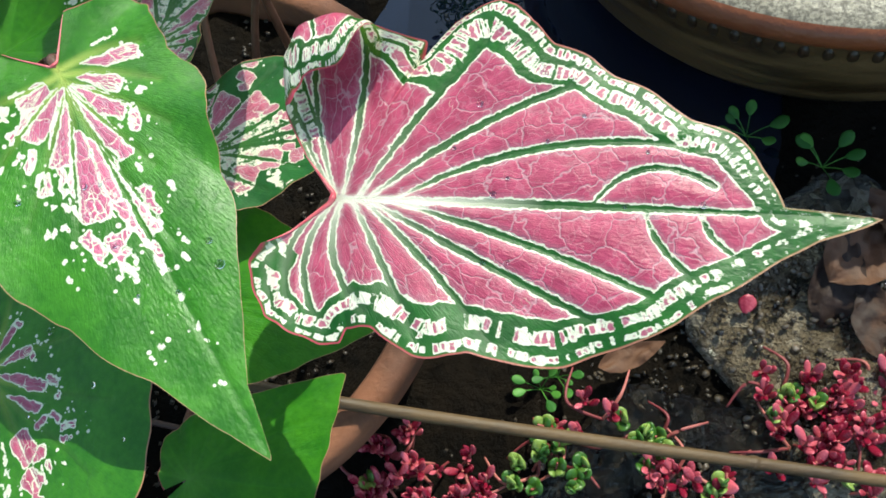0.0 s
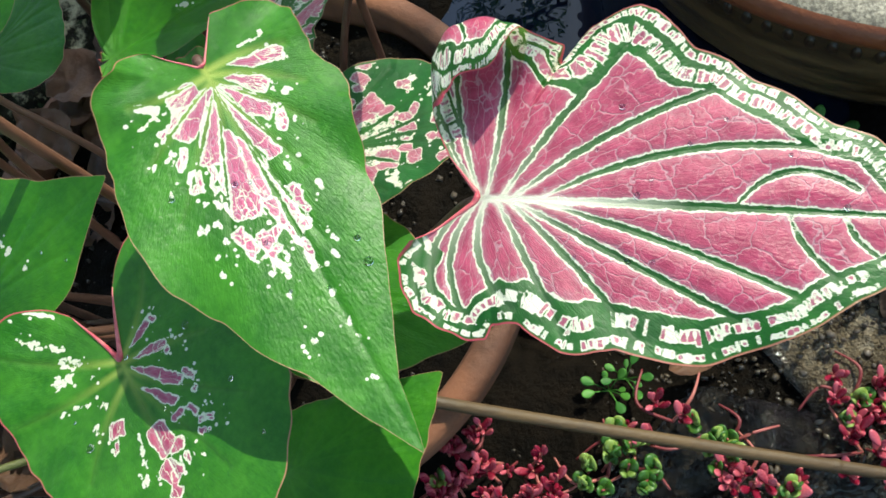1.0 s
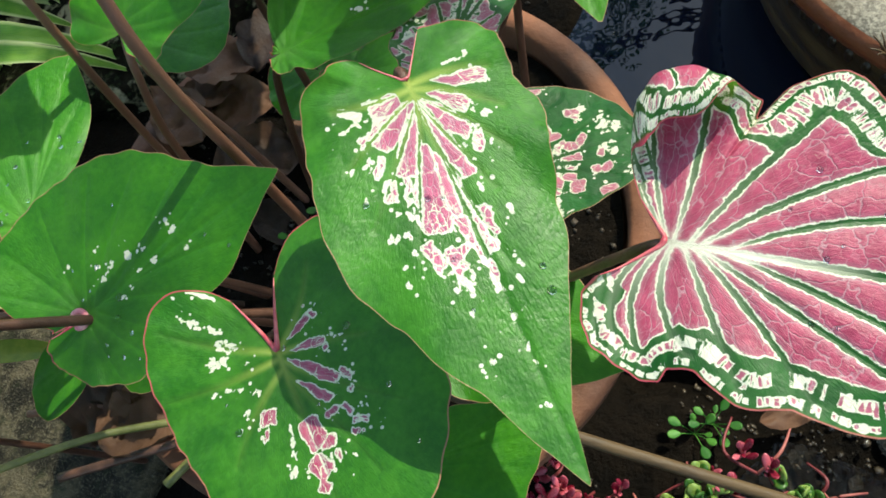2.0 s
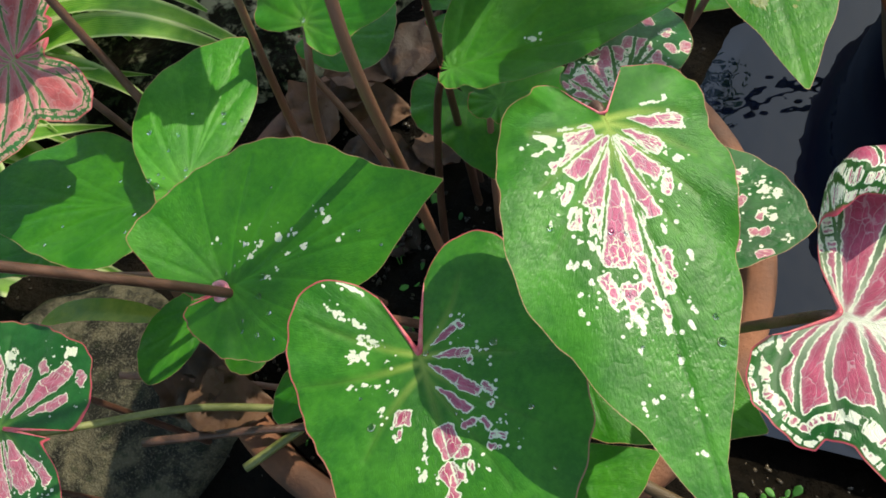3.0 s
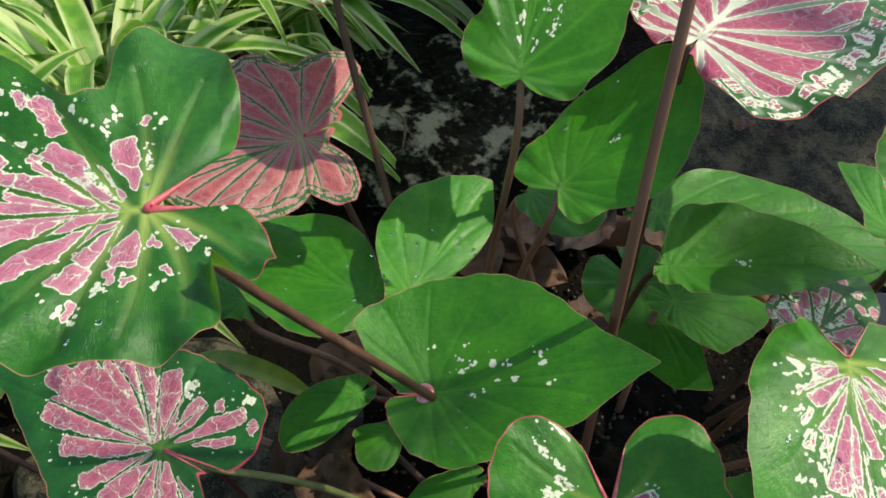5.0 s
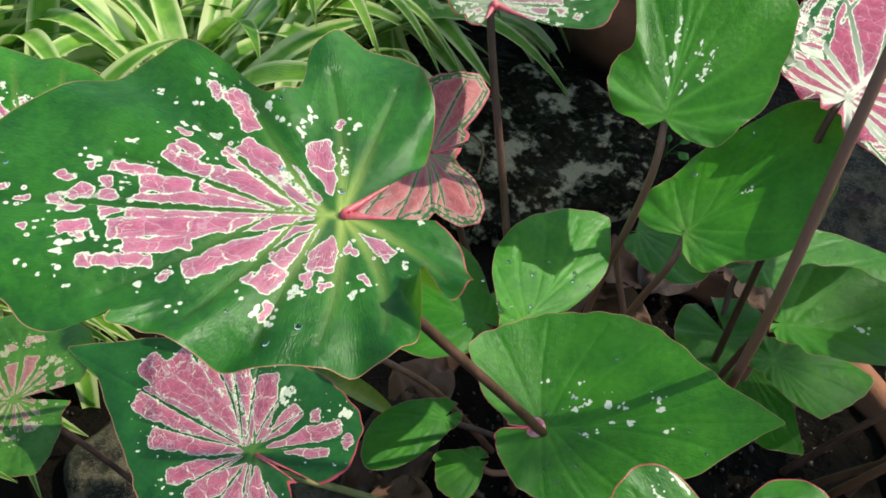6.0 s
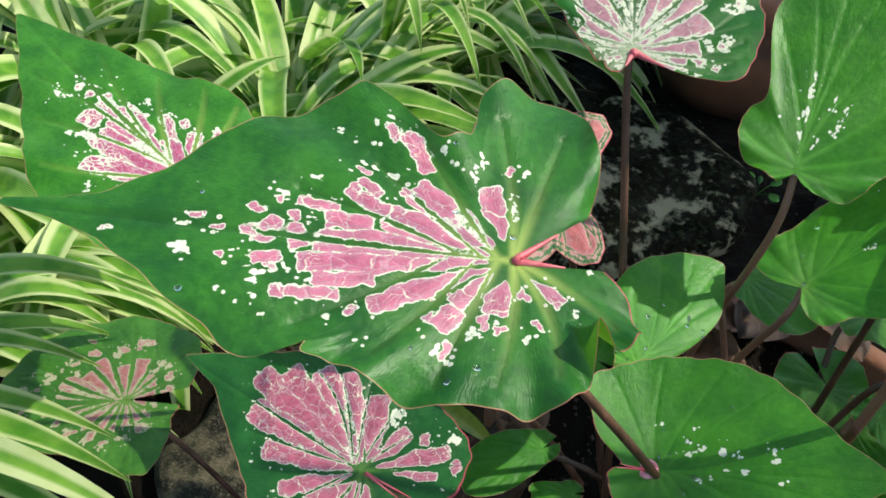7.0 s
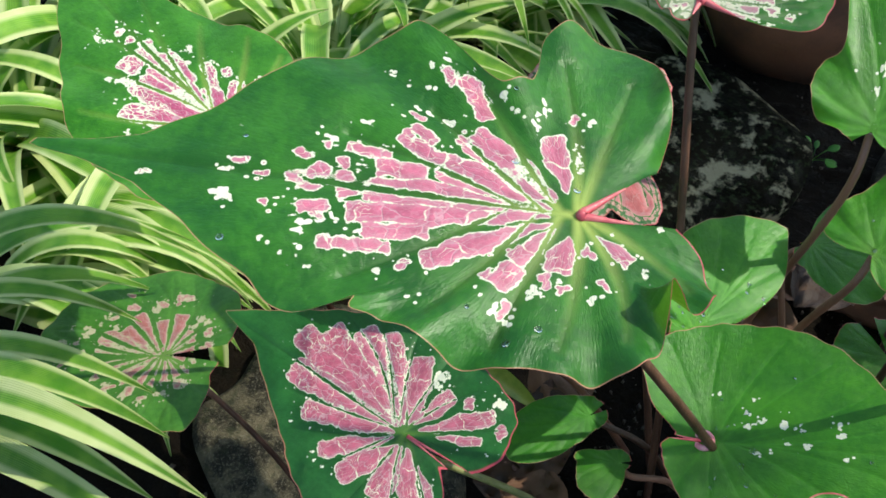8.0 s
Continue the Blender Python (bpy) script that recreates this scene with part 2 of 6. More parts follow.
def wet_material(name, dark, mid, pebble):
    """Wet brown stone: mud, silt and small stones under a film of water."""
    k = Mat(name)
    c = k.coords()
    lump = k.noise(c, 55.0, 7.0, 0.7)
    mud = k.mix(k.ramp(k.noise(c, 13.0, 5.0, 0.65), 0.38, 0.62), dark, mid)
    mud = k.mix(k.m("MULTIPLY", k.ramp(k.voronoi(c, 95.0, out="Color"), 0.55, 0.8), 0.6), mud, pebble)
    k.set(mud, k.ramp(lump, 0.35, 0.65, 0.03, 0.16), k.bump(k.m("ADD", k.m("MULTIPLY", lump, 2.0), k.m("MULTIPLY", k.noise(c, 210.0, 3.0), 2.0)), 0.010))
    k.b.inputs["Specular IOR Level"].default_value = 0.9
    return k.mat


def water_material():
    k = Mat("pond_water")
    c = k.coords()
    k.set((0.006, 0.009, 0.020), 0.015, k.bump(k.noise(c, 22.0, 2.0), 0.0006))
    k.b.inputs["Specular IOR Level"].default_value = 0.6
    return k.mat


def glaze_material():
    k = Mat("glazed_earthenware")
    c = k.coords()
    h = k.attr("height")
    streak = k.noise(k.vec("MULTIPLY", c, (1, 1, 5)), 7.0, 6.0, 0.65)
    body = k.mix(k.ramp(streak, 0.35, 0.7), (0.030, 0.017, 0.007), (0.13, 0.080, 0.030))
    lip = k.mix(k.ramp(k.noise(c, 260.0, 4.0, 0.7), 0.42, 0.60), (0.10, 0.085, 0.062), (0.26, 0.23, 0.17))
    lip = k.mix(k.ramp(k.noise(c, 8.0, 4.0), 0.5, 0.72), lip, (0.16, 0.105, 0.055))
    band = k.mix(k.noise(c, 60.0, 4.0), (0.13, 0.030, 0.010), (0.24, 0.075, 0.025))
    colour = k.mix(k.ramp(h, 0.45, 0.55), body, band)
    colour = k.mix(k.ramp(h, 1.45, 1.55), colour, lip)
    k.set(colour, k.ramp(streak, 0.3, 0.7, 0.3, 0.6), k.bump(k.noise(c, 120.0, 6.0), 0.0012))
    return k.mat


def strap_material():
    k = Mat("variegated_strap_leaf")
    a, c = k.attr("across"), k.coords()
    line = k.noise(k.vec("MULTIPLY", c, (1, 1, 1)), 40.0, 2.0)
    fibre = k.m("MULTIPLY", k.m("SINE", k.m("MULTIPLY", a, 55.0)), 0.5)
    g = k.mix(k.ramp(k.m("ADD", line, k.m("MULTIPLY", fibre, 0.15)), 0.3, 0.7), (0.080, 0.260, 0.018), (0.23, 0.44, 0.050))
    w = k.mix(line, (0.50, 0.60, 0.18), (0.76, 0.80, 0.44))
    edge = k.ramp(k.m("ADD", k.m("ABSOLUTE", a), k.m("MULTIPLY", k.m("SUBTRACT", k.rand(), 0.5), 0.5)), 0.40, 0.78)
    colour = k.mix(edge, g, w)
    k.set(colour, 0.36, k.bump(fibre, 0.0004))
    k.translucent(colour, 0.36)
    return k.mat


def glass_drop():
    k = Mat("water_drop")
    k.set((1, 1, 1), 0.0)
    k.b.inputs["Transmission Weight"].default_value = 1.0
    k.b.inputs["IOR"].default_value = 1.33
    return k.mat


M_STONE = stone_material("mossy_stone")
M_WET = wet_material("wet_stone", (0.020, 0.015, 0.009), (0.20, 0.158, 0.105), (0.42, 0.36, 0.27))
M_MUD = wet_material("wet_mud", (0.002, 0.0016, 0.001), (0.014, 0.010, 0.007), (0.055, 0.046, 0.034))
M_WATER, M_GLAZE, M_STRAP, M_DROP = water_material(), glaze_material(), strap_material(), glass_drop()


# ---- builders ----
def mesh(name, verts, faces, material, attrs=None, smooth=True):
    me = bpy.data.meshes.new(name)
    me.from_pydata([tuple(v) for v in verts], [], [tuple(f) for f in faces])
    me.materials.append(material)
    if smooth:
        me.polygons.foreach_set("use_smooth", [True] * len(me.polygons))
    for key, arr in (attrs or {}).items():
        arr = np.asarray(arr, dtype=np.float32)
        a = me.attributes.new(key, "FLOAT_VECTOR" if arr.ndim == 2 else "FLOAT", "POINT")
        a.data.foreach_set("vector" if arr.ndim == 2 else "value", arr.ravel())
    me.update()
    return me


def child(name, me, parent, m=None, label=""):
    ob = new(name, me)
    ob.parent = parent
    if m is not None:
        ob.matrix_basis = m
    return tagged(ob, label) if label else ob


def empty_at(name, at, label, category, group=""):
    ob = new(name)
    ob.matrix_basis = Matrix.Translation(at)
    return tagged(ob, label, category, group)


def tube(points, radii, seg=10):
    """A tube along a smooth line through points."""
    pts, rad = [], []
    n = len(points)
    P = [Vector(p) for p in points]
    for i in range(n - 1):
        a, b, c, d = P[max(i - 1, 0)], P[i], P[i + 1], P[min(i + 2, n - 1)]
        for k in range(7):
            s = k / 7
            pts.append(0.5 * ((2 * b) + (c - a) * s + (2 * a - 5 * b + 4 * c - d) * s * s + (3 * b - a - 3 * c + d) * s ** 3))
            rad.append(radii[i] * (1 - s) + radii[i + 1] * s)
    pts.append(P[-1]), rad.append(radii[-1])
    verts, faces = [], []
    side = Vector((1, 0.3, 0.1))
    for i, p in enumerate(pts):
        d = (pts[min(i + 1, len(pts) - 1)] - pts[max(i - 1, 0)]).normalized()
        u = (side - d * side.dot(d)).normalized()
        w = d.cross(u)
        for k in range(seg):
            a = 2 * math.pi * k / seg
            verts.append(p + (u * math.cos(a) + w * math.sin(a)) * rad[i])
    for i in range(len(pts) - 1):
        for k in range(seg):
            faces.append((i * seg + k, i * seg + (k + 1) % seg, (i + 1) * seg + (k + 1) % seg, (i + 1) * seg + k))
    faces.append(tuple(range(seg))[::-1])
    faces.append(tuple(range((len(pts) - 1) * seg, len(pts) * seg)))
    return verts, faces


def lathe(profile, seg=96, wob=0.0):
    verts, faces = [], []
    for r, z in profile:
        for k in range(seg):
            a = 2 * math.pi * k / seg
            rr = r * (1 + wob * math.sin(3 * a + 1) + wob * 0.6 * math.sin(7 * a))
            verts.append((rr * math.cos(a), rr * math.sin(a), z))
    for i in range(len(profile) - 1):
        for k in range(seg):
            faces.append((i * seg + k, i * seg + (k + 1) % seg, (i + 1) * seg + (k + 1) % seg, (i + 1) * seg + k))
    return verts, faces


def axes(at, yaw, pitch, roll):
    """The pose of a leaf: x to its tip, y to its left, z out of its upper face."""
    y, p, r = radians(yaw), radians(pitch), radians(roll)
    e1 = Vector((math.cos(p) * math.cos(y), math.cos(p) * math.sin(y), math.sin(p)))
    h = Vector((0, 0, 1)).cross(e1).normalized()
    e2 = h * math.cos(r) + e1.cross(h) * math.sin(r)
    n = e1.cross(e2)
    return Matrix(((e1.x, e2.x, n.x, at[0]), (e1.y, e2.y, n.y, at[1]), (e1.z, e2.z, n.z, at[2]), (0, 0, 0, 1)))


FULL = (0, 3, 7, 13, 20, 30, 40, 50, 60, 70, 80, 90, 100, 110, 120, 130, 140, 150, 160, 170, 177)
FEW = (0, 6, 15, 30, 50, 70, 90, 110, 130, 150, 170)


# side veins: where they leave the midrib, the angle of their end, the bow
VEINS = ((0.17, 9, 0.6), (0.10, 21, 0.55), (0.05, 38, 0.5), (0.025, 60, 0.5), (0.01, 86, 0.5), (0.0, 114, 0.5), (0.0, 143, 0.5))
MANY_VEINS = ((0.22, 7, 0.6), (0.14, 16, 0.55), (0.08, 29, 0.55), (0.05, 45, 0.5), (0.03, 64, 0.5), (0.015, 86, 0.5), (0.0, 108, 0.5), (0.0, 130, 0.5), (0.0, 152, 0.5))


def pigment(X, Y, rib, items, flecks, rng, breaks=0.10, wide=1.0, cut=0.0005):
    """Pink fingers (reach and angle of both ends, half width; below 0 when all cream) and flecks (reach, angle, half width):
    how far a point lies within them, and how far within their pink."""
    field, flesh, second = (np.full(X.shape, -9.0) for q in range(3))

    def lay(this, pink):
        nonlocal field, flesh, second
        flesh = np.where(this > field, pink, flesh)
        second = np.maximum(second, np.minimum(this, field))
        field = np.maximum(field, this)

    for sgn, r0, a0, r1, a1, w in items:
        r0 = (0.055 if r0 < 0.16 else r0 * 0.75) if r0 < 0.26 and r1 - r0 > 0.06 else r0
        a = r0 * np.array([math.cos(radians(a0)), sgn * math.sin(radians(a0))])
        d = r1 * np.array([math.cos(radians(a1)), sgn * math.sin(radians(a1))]) - a
        n = np.hypot(*d) + 1e-6
        run = ((X - a[0]) * d[0] + (Y - a[1]) * d[1]) / n
        side = ((X - a[0]) * d[1] - (Y - a[1]) * d[0]) / n
        h = abs(w) * wide
        taper = np.interp(run / n, (0, 0.3, 0.6, 1), (0.25, 0.80, 1.22, 1.12)) if r0 < 0.26 and n > 0.06 else 1.12
        rr = 0.5 * h
        ph = rng.uniform(0, 6, 2)
        side2 = side + 0.14 * h * np.sin(run / h * 1.1 + ph[0]) + 0.07 * h * np.sin(run / h * 2.7 + ph[1])
        qx = np.abs(run - n / 2) - (n / 2 + 0.35 * h) + rr
        qy = np.abs(side2) - h * taper + rr
        this = rr - np.hypot(np.maximum(qx, 0), np.maximum(qy, 0)) - np.minimum(np.maximum(qx, qy), 0)
        pink = np.full(X.shape, 9.0 if w > 0 else -9.0)
        x = rng.uniform(0.5, 1.0) * breaks
        while x < n and w > 0:
            pink = np.minimum(pink, np.abs(run - x + 0.7 * side * rng.uniform(-1, 1) + 0.004 * np.sin(side * 160 + ph[1])) - 0.0006)
            x += breaks * rng.uniform(0.6, 1.6)
        lay(np.minimum(this, rib + cut), pink)
    for sgn, r, a, w in flecks:
        a, h = radians(a), abs(w)
        x, y = r * math.cos(a), sgn * r * math.sin(a)
        ph = rng.uniform(0, 6)
        u, v = (X - x) * math.cos(a) + sgn * (Y - y) * math.sin(a), (Y - y) * math.cos(a) - sgn * (X - x) * math.sin(a)
        t = np.arctan2(v, u)
        grow = 1 + 0.30 * np.sin(2 * t + ph) + 0.20 * np.sin(3 * t + 2 * ph) + 0.10 * np.sin(5 * t + ph)
        lay(h * grow - np.hypot(u / 1.35, v * 1.15), np.full(X.shape, 9.0 if w > 0.008 else -9.0))
    # fingers that touch keep a seam between them
    field = np.where(second > 0, np.minimum(field, 0.7 * (field - second) + 0.0012), field)
    return field, flesh


def hem_rows(run, depth, rows, rng, sparse):
    """Rows of short bars that stand square to the margin, cream with pink hearts."""
    field, flesh = np.full(run.shape, -9.0), np.full(run.shape, -9.0)
    for v0, v1, lo, hi in rows:
        cuts = [-0.05]
        while cuts[-1] < run.max() + 0.05:
            cuts.append(cuts[-1] + rng.uniform(lo, hi))
        cuts = np.array(cuts)
        i = np.clip(np.searchsorted(cuts, run) - 1, 0, len(cuts) - 2)
        gap = np.where(rng.uniform(0, 1, len(cuts)) < 0.7, 0.0010, -0.0010)
        du = np.minimum(run - cuts[i] - gap[i], cuts[i + 1] - run - gap[i + 1])
        mid, half = (v0 + v1) / 2, (v1 - v0) / 2
        h = half * (1 - rng.uniform(0, 0.28, len(cuts))[i] * (1 + 1.2 * sparse))
        off = half * rng.uniform(-0.2, 0.2, len(cuts))[i]
        band = h - np.abs(depth - mid - off)
        white = rng.uniform(0, 1, len(cuts))
        gone = rng.uniform(0, 1, len(cuts))
        this = np.where(gone[i] < 0.03 + 0.22 * sparse, -9.0, np.minimum(band, du))
        pink = np.where(white[i] < 0.08 + 0.3 * sparse, -9.0, np.minimum(du - 0.0026, band - 0.0032))
        flesh = np.where(this > field, pink, flesh)
        field = np.maximum(field, this)
    return field, flesh


def heart_blade(L, left, right, style, rng, hero=True, bend=(0, 0, 0), ripple=0.012, waves=9, curls=(), puff=0.008, gap=6, strips=None, veins=None, rolls=(), heel=0.0):
    """A heart-shaped blade, its stalk's joint at the origin and its tip at (L, 0, 0). left and right: the outline's reach from the joint,
    in lengths of the blade, at the angles of FULL or FEW or as pairs of angle and reach. Returns vertices, faces and the fields that the leaf material reads."""
    sides = []
    for reach in (left, right):
        if isinstance(reach[0], tuple):
            sides.append([(0.0, 1.0)] + [(float(a), float(r)) for a, r in reach])
        else:
            sides.append(list(zip(FULL if len(reach) == len(FULL) else FEW, reach)))
    A = np.array([-a for a, r in sides[1][:0:-1]] + [a for a, r in sides[0]], float)
    Rr = np.array([r for a, r in sides[1][:0:-1]] + [r for a, r in sides[0]], float)
    patterned = strips or style.get("hem")
    na, nr = ((960, 150) if style.get("hem") else (560, 170) if patterned and len(strips) > 2 else (420, 120)) if hero else (300, 80) if style.get("hem") or style.get("reach") else (190, 52)
    puff = puff if hero else puff * 0.25
    # angles crowd towards the tip
    s = np.linspace(-1, 1, na)
    lim = np.where(s > 0, min(A[-1], 180 - gap / 2), min(-A[0], 180 - gap / 2))
    th = np.sign(s) * lim * (0.55 * np.abs(s) + 0.45 * np.abs(s) ** 1.7)
    rad = np.interp(th, A, Rr)
    ker = np.array([1, 2, 3, 2, 1], float)
    sm = rad
    for i in range(2):
        sm = np.convolve(np.pad(sm, 2, mode="edge"), ker / ker.sum(), "valid")
    keep = np.clip((np.abs(th) - 2) / 4, 0, 1)
    rad = rad * (1 - keep) + sm * keep
    rad *= 1 + 0.006 * np.sin(th * 0.55 + rng.uniform(0, 6)) * keep
    rho = np.linspace(0, 1, nr + 1)[1:] ** 0.8
    T, Q = np.meshgrid(np.radians(th), rho, indexing="ij")
    # a rolled margin needs more blade to reach as far
    for c0, wd, q0, turn in rolls:
        g = np.exp(-(((th - c0) / wd) ** 4))
        f = np.radians(turn) * g + 1e-6
        rad = rad / (q0 + (1 - q0) * np.where(f < math.pi / 2, np.sin(f), 1.0) / f)
    RO = np.repeat(rad[:, None], nr, 1)
    X, Y = Q * RO * np.cos(T), Q * RO * np.sin(T)
    # veins: midrib, side veins that leave it, and those of the hind lobes
    vein = np.full(X.shape, 9.0)
    near = np.full(X.shape, 9.0)

    def along(P0, P1, P2, w0, w1):
        nonlocal vein, near
        t = np.linspace(0, 1, 13)[:, None]
        C = (1 - t) ** 2 * P0 + 2 * t * (1 - t) * P1 + t * t * P2
        W = np.interp(t[:, 0], (0, 0.35, 1), (w0 * style.get("hub", 0.15), w0, w1))
        for i in range(12):
            a, d = C[i], C[i + 1] - C[i]
            q = np.clip(((X - a[0]) * d[0] + (Y - a[1]) * d[1]) / max(d @ d, 1e-9), 0, 1)
            dist = np.hypot(X - a[0] - q * d[0], Y - a[1] - q * d[1])
            near = np.minimum(near, dist)
            vein = np.minimum(vein, dist - (W[i] + q * (W[i + 1] - W[i])))

    vw = style.get("vein", 0.011)
    ends = {1: [0.0], -1: [0.0]}
    along(np.zeros(2), np.array([0.5, 0.004]), np.array([0.97, 0.0]), vw * 1.25, vw * 0.3)
    for sgn in (1, -1):
        for s0, te, ro, bow, w in (veins["left" if sgn > 0 else "right"] if veins else ()):
            ro = max(ro, 0.87 * np.interp(sgn * te, th, rad)) if style.get("hem") else ro
            E = ro * np.array([math.cos(radians(te)), sgn * math.sin(radians(te))])
            P0 = np.array([s0, 0.0])
            dd = E - P0
            along(P0, P0 + dd * 0.5 + np.array([-dd[1], dd[0]]) * sgn * bow, E, vw * w, vw * w * style.get("end", 0.5))
        for j, (s0, te, bow) in enumerate(() if veins else MANY_VEINS if style.get("forks") else VEINS):
            te = te * (1 + rng.uniform(-0.07, 0.07))
            if te > abs(A[-1] if sgn > 0 else A[0]) - 4:
                continue
            ends[sgn].append(te)
            ro = np.interp(sgn * te, th, rad) * style.get("vein_reach", 0.9)
            E = ro * np.array([math.cos(radians(te)), sgn * math.sin(radians(te))])
            P0 = np.array([s0, 0.0])
            dd = E - P0
            nrm = np.array([-dd[1], dd[0]]) * sgn
            Mid = P0 + dd * bow + nrm * 0.06 * (-1 if te < 30 else 1 if te < 110 else -0.6)
            along(P0, Mid, E, vw * (1.0 if te < 100 else 0.8), vw * style.get("end", 0.35))
            if style.get("forks") and 1 < j < 7:
                F = E * 1.0 + dd * 0.02 - nrm * 0.20
                along(P0 + dd * 0.55 + nrm * 0.045, P0 + dd * 0.75 - nrm * 0.03, F, vw * 0.5, vw * 0.25)
    rib = vein
    deg = np.degrees(np.abs(T))
    edge = (1 - Q) * RO
    field, flesh, age = np.full(X.shape, -9.0), np.full(X.shape, -9.0), np.zeros(X.shape)
    if style.get("hem"):
        # distance to the margin, and how far along it the nearest point lies
        px, py = rad * np.cos(np.radians(th)), rad * np.sin(np.radians(th))
        along_rim = np.concatenate([[0], np.cumsum(np.hypot(np.diff(px), np.diff(py)))])
        run_rim = along_rim[:, None] + 0 * Q
        tx, ty = np.gradient(px), np.gradient(py)
        tn = np.hypot(tx, ty) + 1e-9
        tx, ty = tx / tn, ty / tn
        for i in range(na):
            d2 = (X[i][:, None] - px) ** 2 + (Y[i][:, None] - py) ** 2
            k = d2.argmin(1)
            off = np.clip((X[i] - px[k]) * tx[k] + (Y[i] - py[k]) * ty[k], -0.008, 0.008)
            edge[i] = np.minimum(edge[i], np.sqrt(np.maximum(d2[np.arange(nr), k] - off ** 2, 0)))
            run_rim[i] = along_rim[k] + off
        # the patterned hem narrows towards the hind lobes and the tip
        hem_w = np.interp(deg, (0, 3, 12, 50, 95, 180), (0.45, 0.5, 0.75, 1.0, 0.62, 0.5))
        depth = edge / hem_w
        depth = np.where(np.hypot(X, Y) < 0.13, np.maximum(depth, 0.2), depth)
        outer, line, inner = style["hem"]
        wob = 0.92 + 0.08 * np.sin(9 * T + 1) + 0.05 * np.sin(23 * T)
        rows = [(0.007, outer, 0.010, 0.017)] + ([(line, inner - style.get("rows_clear", 0.008), 0.011, 0.021)] if inner - line > 0.02 else [])
        field, flesh = hem_rows(run_rim, depth / wob, rows, rng, 0.45 * (T < 0))
        field, flesh = field * hem_w - 0.0020 * np.clip(1 - deg / 20, 0, 1), flesh * hem_w
        age = np.clip(1.05 - (depth / wob - inner) / 0.17, 0, 0.62) * (np.hypot(X, Y) > 0.1)
        inner_field = np.minimum(rib, (depth / wob - inner - 0.004) * hem_w)
        flesh = np.where(inner_field > field, 9.0, flesh)
        field = np.maximum(field, inner_field)
    elif strips or style.get("reach"):
        items, flecks = [], []
        for sgn, key in ((1, "left"), (-1, "right")):
            if strips:
                items += [(sgn, *q) for q in strips.get(key, ())]
                flecks += [(sgn, *q) for q in strips.get(key + "_flecks", ())]
            else:
                # a finger in each sector between two veins, broken up towards its end
                rf, rs, rb = style["reach"]
                e = sorted(ends[sgn])
                for a0, a1 in zip(e, e[1:] + [e[-1] + 24]):
                    am = (a0 + a1) / 2
                    far = np.interp(am, (0, 20, 60, 95, 130, 178), (rf, rf, rs, rs * 0.9, rb, rb)) * np.interp(sgn * am, th, rad) * rng.uniform(0.8, 1.1)
                    w = min(0.06, max(0.012, 0.40 * radians(a1 - a0) * far))
                    items.append((sgn, 0.07, am, far * 0.68, am, w))
                    for q in range(3):
                        u = far * rng.uniform(0.78, 1.08)
                        items.append((sgn, u, am + rng.uniform(-0.3, 0.3) * (a1 - a0), u + 0.02, am + rng.uniform(-0.3, 0.3) * (a1 - a0), w * rng.uniform(0.35, 0.7) * (1 if rng.uniform() < 0.6 else -1)))
        # broad cream bars and blotches are clusters of small ones
        for q in [q for q in items if q[5] < -0.007]:
            items.remove(q)
            sgn, r0, a0, r1, a1, w = q
            for u in np.linspace(0, 1, 3 + int(abs(r1 - r0) / abs(w) * 1.2)):
                flecks.append((sgn, r0 + (r1 - r0) * u + rng.normal(0, 0.3) * abs(w), a0 + (a1 - a0) * u + math.degrees(rng.normal(0, 0.4) * abs(w) / max(r0, 0.05)), w * rng.uniform(0.3, 0.65)))
        for sgn, r, a, w in [q for q in flecks if q[3] < -0.009]:
            flecks.remove((sgn, r, a, w))
            for q in range(6):
                flecks.append((sgn, r + rng.normal(0, 0.6) * abs(w), a + math.degrees(rng.normal(0, 0.6) * abs(w) / r), w * rng.uniform(0.4, 0.75)))
        # dots strewn beyond the fingers' ends
        for q in range(style.get("dots", 0)):
            if items:
                sgn, r0, a0, r1, a1, w = items[rng.integers(0, len(items))]
                r, a = r1 + 0.3 * abs(w) + rng.exponential(0.025), a1 + rng.normal(0, 6)
            else:
                sgn, r, a = 1, rng.uniform(0.2, 0.5), rng.uniform(-5, 30)
            if r < 0.92 * np.interp(sgn * a, th, rad) - 0.01:
                flecks.append((sgn, r, a, -0.0015 - 0.0045 * rng.uniform() ** 2))
        reach = np.full(na, 0.02)
        for sgn, r0, a0, r1, a1, w in items:
            reach = np.maximum(reach, (max(r0, r1) + 0.4 * abs(w)) * np.clip(1.5 - np.abs(th - sgn * (a1 if r1 > r0 else a0)) / 10, 0, 1))
        age = np.hypot(X, Y) / np.convolve(np.pad(reach, 4, mode="edge"), np.ones(9) / 9, "valid")[:, None]
        field, flesh = pigment(X, Y, rib, items, flecks, rng, wide=style.get("wide", 1.0), cut=style.get("cut", 0.0005))
        field = np.where(edge * L < 0.0015, -1.0, field)
    basef = np.maximum(np.exp(-np.hypot(X, Y) / style.get("pale", 0.12)), style.get("cream", 0.0) * np.clip(1.6 - np.abs(X) / 0.25, 0, 1) * (np.abs(Y) < 0.016))
    hub = style.get("cream", 0.0) * np.clip(1.1 - np.hypot(X * 0.55, Y * 3.0) / 0.12, 0, 1)
    blush = np.clip(np.interp(deg, (0, 100, 150, 180), (0.1, style.get("blush", 0.3), max(1.0, style.get("blush", 0.3)), 1.0)) + 0 * Q, 0, 1)
    # form
    droop, fold, cup = bend
